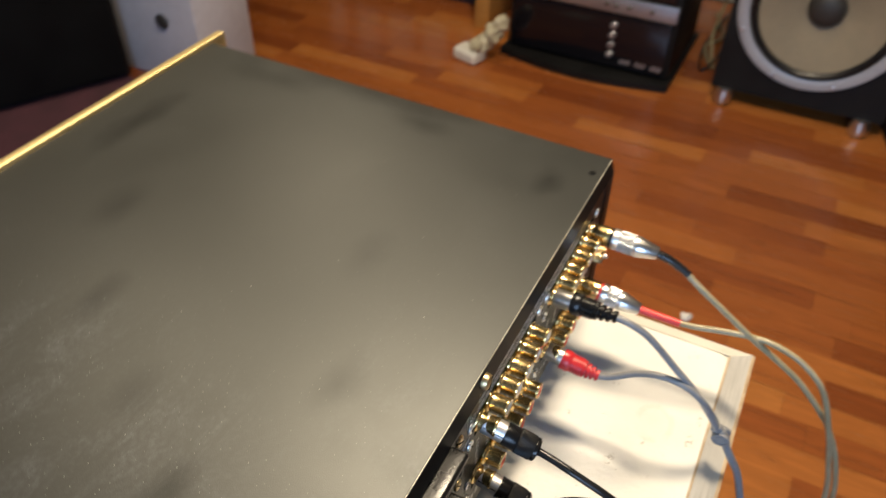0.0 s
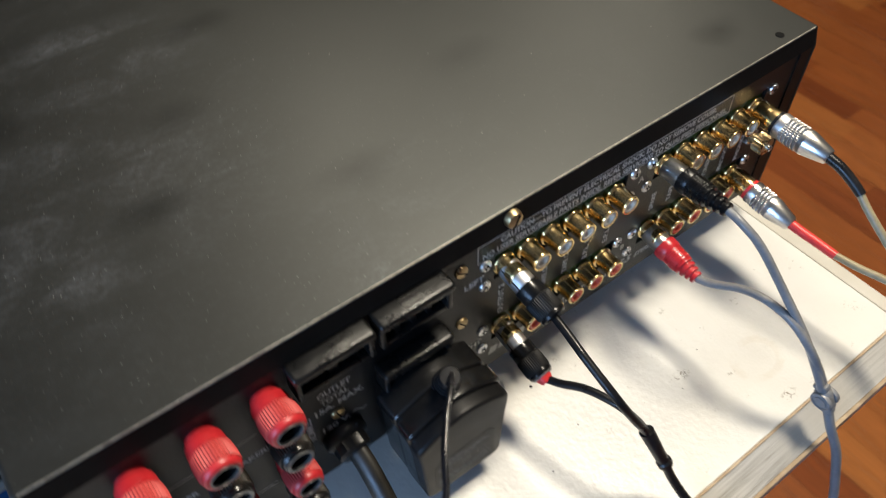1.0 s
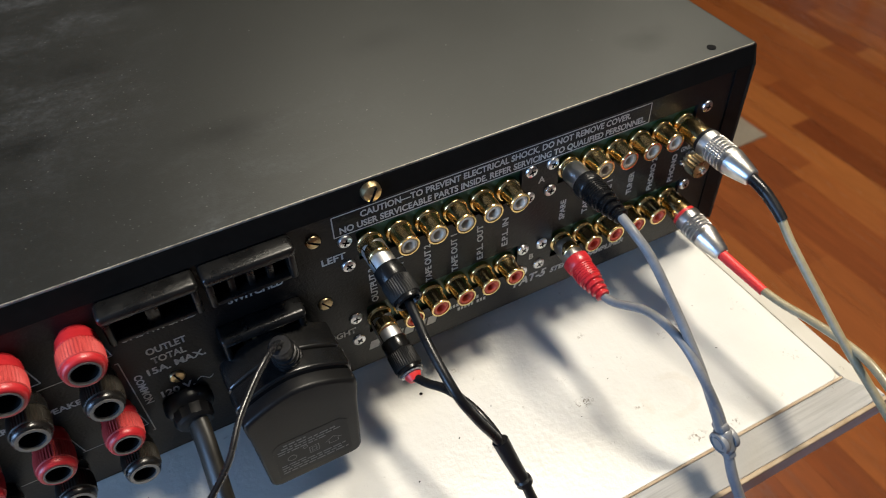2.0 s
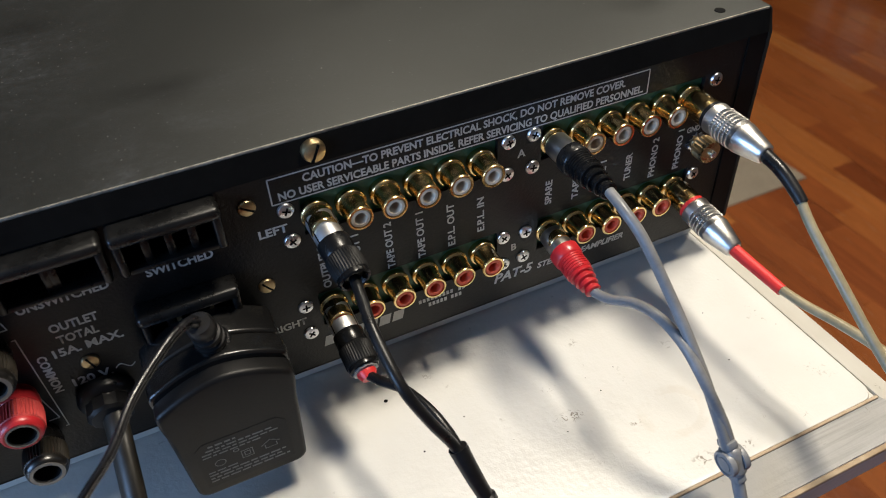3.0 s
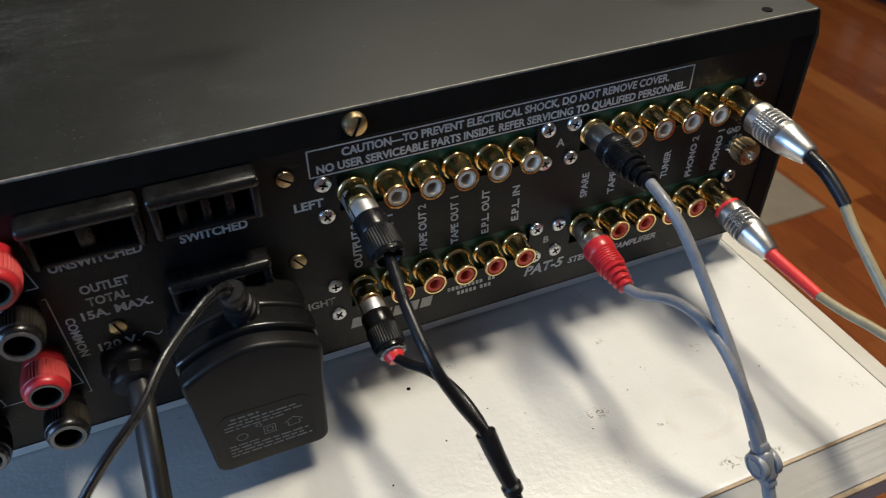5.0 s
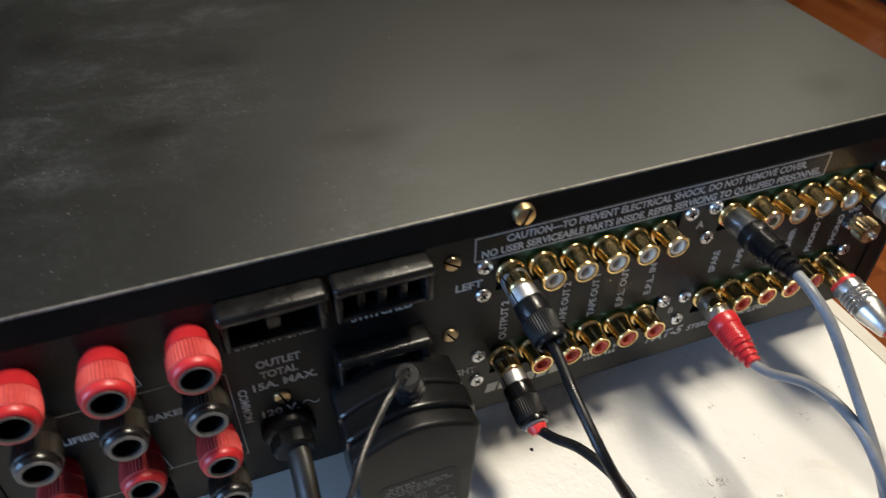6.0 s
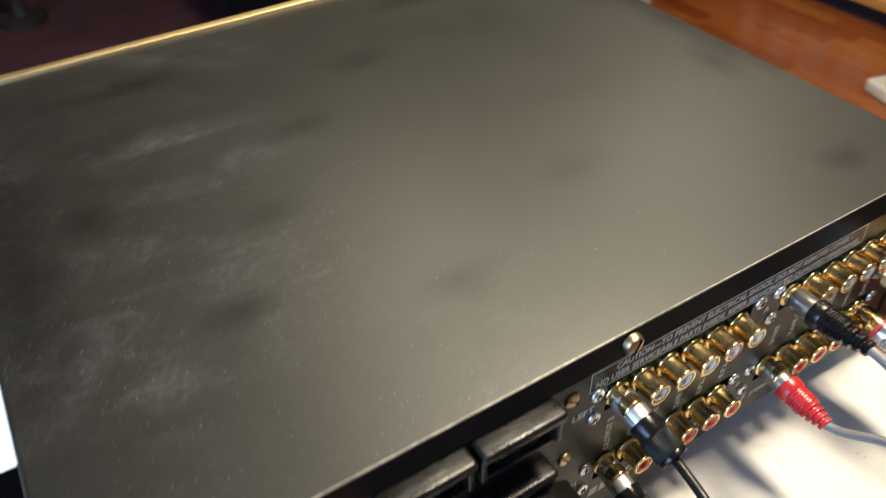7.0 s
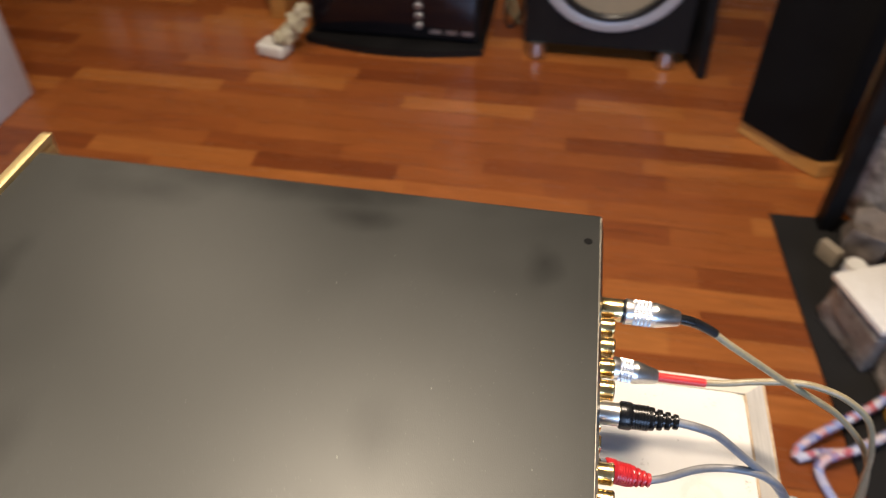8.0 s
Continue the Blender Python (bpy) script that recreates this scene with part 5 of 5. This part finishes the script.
def printed_ring(points, w):
    bm = bmesh.new()
    n = len(points)
    c = sum((Vector((x, 0, z)) for x, z in points), Vector()) / n
    out = [bm.verts.new((x, -0.03140, z)) for x, z in points]
    ins = [bm.verts.new(Vector((x, -0.03140, z)) + (c - Vector((x, 0, z))).normalized() * w) for x, z in points]
    for k in range(n):
        bm.faces.new((out[k], out[(k + 1) % n], ins[(k + 1) % n], ins[k]))
    part("printed_mark", bm, GREY_PRINT, plate)


for r in (0.0019, 0.0010):
    printed_ring([(0.1330 - r, 0.8824 - r), (0.1330 + r, 0.8824 - r), (0.1330 + r, 0.8824 + r), (0.1330 - r, 0.8824 + r)], 0.0004)
printed_ring([(0.1245 + 0.0018 * math.cos(k * math.pi / 8), 0.8826 + 0.0016 * math.sin(k * math.pi / 8)) for k in range(16)], 0.0003)
printed_ring([(0.1300 + 0.0010 * math.cos(k * math.pi / 8), 0.8856 + 0.0008 * math.sin(k * math.pi / 8)) for k in range(16)], 0.0003)
printed_ring([(0.1385, 0.8808), (0.1425, 0.8808), (0.1425, 0.8826), (0.1438, 0.8826), (0.1405, 0.8848), (0.1372, 0.8826), (0.1385, 0.8826)], 0.0004)
RELIEF = [(0.0054, 0.0), (0.0054, 0.0030), (0.0050, 0.0036), (0.0036, 0.0038), (0.0036, 0.0050), (0.0047, 0.0052), (0.0049, 0.0060), (0.0046, 0.0072), (0.0034, 0.0074), (0.0034, 0.0086), (0.0044, 0.0088), (0.0045, 0.0096), (0.0042, 0.0108), (0.0032, 0.0110), (0.0032, 0.0122), (0.0039, 0.0124), (0.0041, 0.0136), (0.0040, 0.0168), (0.0034, 0.0180)]
part("strain_relief", turned(RELIEF, along((0.1345, -0.0172, 0.9175), (0.1318, -0.0240, 0.9360)), 24), BLACK_RUBBER, wart, "ribbed strain relief")
WIRE = [(0.1320, -0.0240, 0.9350), (0.1300, -0.0266, 0.9385), (0.1255, -0.0320, 0.9405), (0.1204, -0.0370, 0.9398), (0.1122, -0.0469, 0.9385), (0.1050, -0.0570, 0.9350), (0.0955, -0.0640, 0.9300), (0.0845, -0.0680, 0.9180), (0.0700, -0.0760, 0.9000), (0.0500, -0.0900, 0.8700), (0.0300, -0.1000, 0.8575), (0.0000, -0.1040, 0.8575), (-0.05, -0.1100, 0.84), (-0.07, -0.135, 0.74)]
twin = bmesh.new()
tube(twin, WIRE, 0.00092, 10, 8, 1.0, 0.00098, (0.0, 0.8, -0.5))
tube(twin, WIRE, 0.00092, 10, 8, 1.0, -0.00098, (0.0, 0.8, -0.5))
part("flat_lead", twin, LEAD, wart, "flat black twin lead")
for x in (0.127, 0.137):
    part("blade", boxed(x - 0.0007, x + 0.0007, -0.0046, 0.0040, 0.9165, 0.9225), BRASS, wart)

# ---- mains cord ----
mains = thing("power_cord", (0.0985, -0.004, 0.895), "thick dark mains cord leaving a moulded grommet", "power cord")
part("grommet", turned([(0.0088, 0.0), (0.0088, 0.0030), (0.0078, 0.0044), (0.0070, 0.0048), (0.0070, 0.0090), (0.0058, 0.0100)], along((0.0985, 0.0, 0.8975), (0.0985, -0.010, 0.8955)), 24, {3: 0.0006, 4: 0.0006}), BLACK_RUBBER, mains, "black moulded grommet")
part("cord", cord([(0.0985, -0.004, 0.8968), (0.0992, -0.012, 0.8940), (0.0988, -0.0230, 0.8880), (0.0978, -0.0360, 0.8790), (0.0960, -0.0560, 0.8660), (0.0940, -0.0800, 0.8592), (0.0930, -0.1040, 0.8575), (0.0930, -0.1180, 0.8480), (0.0930, -0.1230, 0.80), (0.093, -0.126, 0.60), (0.09, -0.16, 0.2), (0.05, -0.3, 0.0042), (-0.4, -0.6, 0.0042)], 0.0044, 14, 8, 0.7), CORD, mains)

# ---- audio cables ----


def barrel(m, rows, mat, parent, name, label="", ribs=None, seg=32):
    return part(name, turned(rows, m, seg, ribs), mat, parent, label)


def silver_plug(owner, start, end, band, band_label):
    """A long metal phono plug: gold tip, coloured band, fluted grip, tapered tail."""
    m = along(start, end)
    n = (Vector(end) - Vector(start)).length
    p = barrel(m, [(0.0047, 0.0), (0.0052, 0.0010), (0.0053, 0.0098)], GOLD, owner, "plug_tip", "gold-tinted plug tip")
    barrel(m, [(0.00535, 0.0098), (0.00535, 0.0112)], band, owner, "band", band_label)
    barrel(m, [(0.0053, 0.0112), (0.0058, 0.0116), (0.0059, 0.0124), (0.0056, 0.0150)], CHROME, owner, "plug_collar")
    grip = [(0.0055, 0.0150)]
    ribs = {}
    h = 0.0152
    while h < n - 0.0130:
        for r, dh in ((0.0059, 0.0002), (0.0060, 0.0011), (0.0055, 0.0012), (0.0055, 0.0015)):
            if r > 0.0058:
                ribs[len(grip)] = 0.0005
            grip.append((r, h + dh))
        h += 0.0017
    grip.append((0.0058, n - 0.0112))
    barrel(m, grip, CHROME, owner, "plug_grip", "knurled silver grip", ribs, 72)
    barrel(m, [(0.0058, n - 0.0112), (0.0056, n - 0.0100), (0.0036, n - 0.0006), (0.0030, n)], CHROME, owner, "plug_tail", "polished tapered tail")


phono = thing("phono_cable", (0.318, -0.02, 0.918), "pale twin phono cable with long knurled silver plugs", "audio cable")
silver_plug(phono, (0.3175, -0.0020, 0.9400), (0.3188, -0.0385, 0.9378), BLACK_RUBBER, "black ring")
silver_plug(phono, (0.3175, -0.0020, 0.9000), (0.3186, -0.0365, 0.8945), RED_SLEEVE, "red ring")
part("black_sleeve", cord([(0.3187, -0.0375, 0.9379), (0.3192, -0.0450, 0.9360), (0.3195, -0.0520, 0.9325), (0.3195, -0.0565, 0.9298)], (0.0024, 0.0021), 12), BLACK_RUBBER, phono, "black heat-shrink sleeve")
part("red_sleeve", cord([(0.3185, -0.0355, 0.8947), (0.3190, -0.0440, 0.8940), (0.3192, -0.0520, 0.8938), (0.3194, -0.0600, 0.8935)], (0.0024, 0.0021), 12), RED_SLEEVE, phono, "red heat-shrink sleeve")
part("upper_lead", cord([(0.3195, -0.0555, 0.9303), (0.3185, -0.0640, 0.9245), (0.3190, -0.0800, 0.9130), (0.3205, -0.0970, 0.9000), (0.3240, -0.1180, 0.8840), (0.3270, -0.1330, 0.8700), (0.3300, -0.1540, 0.8430), (0.3360, -0.1700, 0.8050), (0.3450, -0.1820, 0.7500), (0.37, -0.20, 0.60), (0.40, -0.24, 0.3), (0.42, -0.3, 0.02), (0.5, -0.5, 0.006), (0.7, -0.56, 0.012)], 0.0017, 10), TAN_CABLE, phono)
part("lower_lead", cord([(0.3194, -0.0590, 0.8936), (0.3200, -0.0700, 0.8948), (0.3215, -0.0817, 0.8965), (0.3225, -0.0980, 0.8985), (0.3215, -0.1110, 0.8990), (0.3190, -0.1260, 0.8950), (0.3180, -0.1400, 0.8820), (0.3200, -0.1510, 0.8560), (0.3280, -0.1620, 0.8200), (0.3400, -0.1760, 0.7600), (0.365, -0.196, 0.60), (0.395, -0.236, 0.3), (0.415, -0.296, 0.02), (0.49, -0.5, 0.006), (0.69, -0.575, 0.012)], 0.0017, 10), TAN_CABLE, phono)


def rubber_boot(owner, start, end, mat, label):
    """A bare metal tip and a stepped rubber boot that narrows to the lead."""
    m = along(start, end)
    n = (Vector(end) - Vector(start)).length
    barrel(m, [(0.0044, 0.0), (0.0047, 0.0006), (0.0047, 0.0090)], CHROME, owner, "plug_tip", "dull metal plug tip")
    a = 0.0088
    rows_ = [(0.0050, a), (0.0056, a + 0.0005), (0.0057, a + 0.0020), (0.0056, a + 0.0046), (0.0053, a + 0.0050)]
    h = a + 0.0052
    while h < a + 0.0108:
        rows_ += [(0.0051, h), (0.0051, h + 0.0006), (0.0048, h + 0.0007), (0.0048, h + 0.0009)]
        h += 0.0011
    r, step = 0.0047, (n - h) / 4
    for k in range(4):
        rows_ += [(r - 0.0002, h), (r, h + 0.0003), (r, h + step * 0.55), (r - 0.0003, h + step * 0.65), (r - 0.0014, h + step * 0.68), (r - 0.0014, h + step * 0.97)]
        h += step
        r -= 0.00055
    barrel(m, rows_, mat, owner, "boot", label)


grey_lead = thing("grey_audio_cable", (0.262, -0.03, 0.918), "grey stereo audio cable with one black and one red boot", "audio cable")
rubber_boot(grey_lead, (0.2600, -0.0020, 0.9400), (0.2595, -0.0350, 0.9410), BLACK_PLUG, "black stepped rubber boot")
rubber_boot(grey_lead, (0.2600, -0.0020, 0.9000), (0.2605, -0.0320, 0.8945), RED_BOOT, "red stepped rubber boot")
part("black_side_lead", cord([(0.2595, -0.0340, 0.9410), (0.2590, -0.0420, 0.9400), (0.2610, -0.0513, 0.9335), (0.2645, -0.0658, 0.9165), (0.2658, -0.0800, 0.9020), (0.2672, -0.0900, 0.8880), (0.2682, -0.0955, 0.8790)], 0.0018, 10), GREY_CABLE, grey_lead)
part("red_side_lead", cord([(0.2605, -0.0312, 0.8946), (0.2618, -0.0380, 0.8965), (0.2635, -0.0500, 0.9040), (0.2632, -0.0620, 0.9085), (0.2635, -0.0740, 0.9070), (0.2650, -0.0840, 0.8990), (0.2685, -0.0910, 0.8870), (0.2702, -0.0955, 0.8780)], 0.0018, 10), GREY_CABLE, grey_lead)
jm = along((0.2690, -0.0945, 0.8800), (0.2700, -0.1015, 0.8690)) @ Matrix.Rotation(radians(98), 4, "Z")
joint_ob = part("junction", boxed(-0.0036, 0.0036, -0.0028, 0.0028, 0.0010, 0.0115, 0.0022, 4, jm), GREY_CABLE, grey_lead, "moulded grey junction clip")
part("neck", boxed(-0.0030, 0.0030, -0.0019, 0.0019, -0.0012, 0.0016, 0.0007, 2, jm), GREY_CABLE, joint_ob)
part("neck", boxed(-0.0024, 0.0024, -0.0018, 0.0018, 0.0108, 0.0138, 0.0007, 2, jm), GREY_CABLE, joint_ob)
for side_ in (-1, 1):
    part("junction_boss", turned([(0.0044, -0.0012), (0.0046, 0.0), (0.0044, 0.0007), (0.0036, 0.0009), (0.0034, 0.0004), (0.0026, 0.0004), (0.0024, 0.0008), (0.0012, 0.0008)], jm @ along((0.0, 0.0027 * side_, 0.0062), (0.0, side_, 0.0062)), 28), GREY_CABLE, joint_ob)
part("joined_lead", cord([(0.2699, -0.1005, 0.8705), (0.2705, -0.1060, 0.8600), (0.2735, -0.1130, 0.8450), (0.2765, -0.1190, 0.8250), (0.2785, -0.1245, 0.8050), (0.2820, -0.1290, 0.7700), (0.30, -0.14, 0.60), (0.33, -0.17, 0.3), (0.36, -0.24, 0.02), (0.42, -0.45, 0.006), (0.66, -0.62, 0.012)], 0.0021, 10), GREY_CABLE, grey_lead)


def black_plug(owner, start, end, last):
    """A slit metal collar, a smooth barrel, a finely fluted grip and a bevelled end."""
    m = along(start, end)
    n = (Vector(end) - Vector(start)).length
    collar = barrel(m, [(0.0044, 0.0), (0.0047, 0.0008), (0.0047, 0.0102)], COLLAR, owner, "plug_collar", "dull steel slit collar")
    for a in (0.6, 2.7, 4.8):
        cut = m @ Matrix.Rotation(a, 4, "Z")
        part("slit", boxed(0.0044, 0.00476, -0.00025, 0.00025, 0.0004, 0.0100, 0.0, 1, cut), DARK_HOLE, collar)
    barrel(m, [(0.0047, 0.0098), (0.0052, 0.0101), (0.0053, 0.0108), (0.0053, n * 0.60), (0.0051, n * 0.62)], BLACK_PLUG, owner, "plug_body", "smooth black plug body")
    barrel(m, [(0.0051, n * 0.62), (0.0055, n * 0.63), (0.0056, n * 0.65), (0.0056, n * 0.90), (0.0053, n * 0.92)], BLACK_KNURL, owner, "plug_grip", "finely fluted black plug grip", {1: 0.0003, 2: 0.0003, 3: 0.0003}, 80)
    barrel(m, [(0.0052, n * 0.92), (0.0053, n * 0.94), (0.0052, n * 0.98), (0.0047, n), (0.0042, n - 0.0003), (0.0033, n - 0.0030)], BLACK_PLUG, owner, "plug_end", "bevelled black plug end")
    barrel(m, [(0.0034, n - 0.0030), (0.0033, n - 0.0026)], DARK_HOLE, owner, "cord_hole", "dark cord opening", None, 20)
    if last:
        barrel(m, [(0.0044, n - 0.0004), (0.0046, n + 0.0006), (0.0036, n + 0.0008)], CLEAR_GREY, owner, "end_ring", "clear ring at the plug's end", {0: 0.0004, 1: 0.0004}, 24)
        barrel(m, [(0.0034, n), (0.0034, n + 0.0014), (0.0024, n + 0.0034)], RED_SLEEVE, owner, "bush", "red bush", None, 20)


black_lead = thing("black_audio_cable", (0.177, -0.02, 0.915), "black stereo output cable joined by a shrink sleeve", "audio cable")
black_plug(black_lead, (0.1750, -0.0020, 0.9400), (0.1775, -0.0262, 0.9325), False)
black_plug(black_lead, (0.1750, -0.0020, 0.9000), (0.1760, -0.0255, 0.8925), True)
part("upper_lead", cord([(0.1774, -0.0250, 0.9328), (0.1764, -0.0345, 0.9318), (0.1754, -0.0445, 0.9300), (0.1766, -0.0600, 0.9225), (0.1815, -0.0655, 0.9110), (0.1868, -0.0685, 0.9005), (0.1885, -0.0705, 0.8960)], 0.0017, 10), BLACK_RUBBER, black_lead)
part("lower_lead", cord([(0.1760, -0.0270, 0.8920), (0.1785, -0.0340, 0.8945), (0.1822, -0.0430, 0.8990), (0.1855, -0.0550, 0.9015), (0.1880, -0.0640, 0.8990), (0.1895, -0.0700, 0.8945)], 0.0017, 10), BLACK_RUBBER, black_lead)
part("shrink_sleeve", cord([(0.1885, -0.0690, 0.8975), (0.1900, -0.0725, 0.8915), (0.1918, -0.0755, 0.8850), (0.1932, -0.0778, 0.8805)], (0.0030, 0.0024), 12), BLACK_RUBBER, black_lead, "black shrink sleeve")
part("sleeve_end", turned([(0.0024, -0.0008), (0.0031, 0.0), (0.0031, 0.0022), (0.0018, 0.0034)], along((0.1931, -0.0776, 0.8808), (0.1944, -0.0798, 0.8760)), 18), BLACK_RUBBER, black_lead)
part("joined_lead", cord([(0.1936, -0.0784, 0.8790), (0.1955, -0.0830, 0.8700), (0.1985, -0.0910, 0.8600), (0.2010, -0.1000, 0.8572), (0.2030, -0.1100, 0.8555), (0.2045, -0.1180, 0.8480), (0.2050, -0.1220, 0.83), (0.21, -0.125, 0.6), (0.22, -0.16, 0.2), (0.25, -0.3, 0.005), (0.1, -0.7, 0.005)], 0.0019, 10), BLACK_RUBBER, black_lead)

# ---- tablet and small plug on the table beside the preamplifier ----
tab = thing("tablet", (-0.14, 0.2, TOP + 0.0005), "black tablet lying on the table with a bright bluish screen", "tablet")
part("body", boxed(-0.270, -0.010, 0.088, 0.321, TOP + 0.0006, TOP + 0.0100, 0.003, 3), GLASS_BLACK, tab)
part("screen", boxed(-0.258, -0.014, 0.150, 0.317, TOP + 0.0101, TOP + 0.0104), SCREEN, tab, "lit bluish-white screen")
part("icon_frame", pierced(-0.0330, -0.0150, 0.1010, 0.1215, -0.0002, 0.0002, [(-0.0322, -0.0158, 0.1018, 0.1207)]), ICON, tab, "thin glowing square outline").matrix_world = Matrix.Translation((0, 0, TOP + 0.0104)) @ Matrix.Rotation(radians(90), 4, "X") @ Matrix.Diagonal((1, 1, -1, 1)) @ Matrix.Identity(4)
adapter = thing("blue_box", (-0.03, 0.05, TOP), "small blue plastic box with a red plug beside it", "adapter")
part("case", boxed(-0.066, -0.010, 0.034, 0.078, TOP + 0.0004, TOP + 0.012, 0.003, 3), BLUE_PLASTIC, adapter)
red_plug = thing("red_plug", (-0.025, 0.045, TOP + 0.0125), "red plug with a bright metal tip on the blue box", "plug")
part("body", turned([(0.0045, 0.0), (0.0052, 0.001), (0.0052, 0.020), (0.0040, 0.024)], along((-0.026, 0.058, TOP + 0.0178), (-0.030, 0.028, TOP + 0.0178)), 24), RED_BOOT, red_plug)
part("tip", turned([(0.0030, 0.0), (0.0030, 0.008), (0.0020, 0.010)], along((-0.026, 0.0585, TOP + 0.0178), (-0.0245, 0.08, TOP + 0.0178)), 18), CHROME, red_plug, "bright metal tip")

# ---- floor strips ----
WIDTH, GAP = 0.066, 0.0005
lay = random.Random(21)
LENGTHS = (0.30, 0.38, 0.46, 0.55)
SHARED = {}


def strip_mesh(n):
    if n not in SHARED:
        bm = boxed(0, WIDTH - GAP, 0, n - GAP, -0.0085, 0.0)
        me = bpy.data.meshes.new("floor_strip")
        bm.to_mesh(me)
        bm.free()
        me.materials.append(STRIP)
        SHARED[n] = me
    return SHARED[n]


bpy.context.view_layer.update()
verts, faces = [], []
count = 0
x = RX0 + 0.002
while x + WIDTH < RX1 + 0.03:
    y = RY0 - lay.uniform(0, 0.3)
    while y < RY1:
        n = lay.choice(LENGTHS)
        a, b = max(y, RY0), min(y + n, RY1)
        near = 0.42 < x < 2.35 and y > -0.75 and y + n < 2.0
        if near and count < 300:
            ob = new("floor_strip", strip_mesh(n))
            ob.parent = floor
            ob.location = (x, y, 0.0)
            count += 1
        elif b - a > 0.01:
            k = len(verts)
            x1 = min(x + WIDTH - GAP, RX1)
            verts += [(p, q, r) for r in (-0.0085, 0.0) for p, q in ((x, a), (x1, a), (x1, b - GAP), (x, b - GAP))]
            faces += [(k, k + 3, k + 2, k + 1), (k + 4, k + 5, k + 6, k + 7)] + [(k + j, k + (j + 1) % 4, k + 4 + (j + 1) % 4, k + 4 + j) for j in range(4)]
        y += n
    x += WIDTH
rest = bpy.data.meshes.new("floor_strips_far")
rest.from_pydata(verts, [], faces)
rest.materials.append(STRIP_REST)
far = new("floor_strips_far", rest)
far.parent = floor
tagged(far, "further laminate strips of the same floor", kind="stuff")
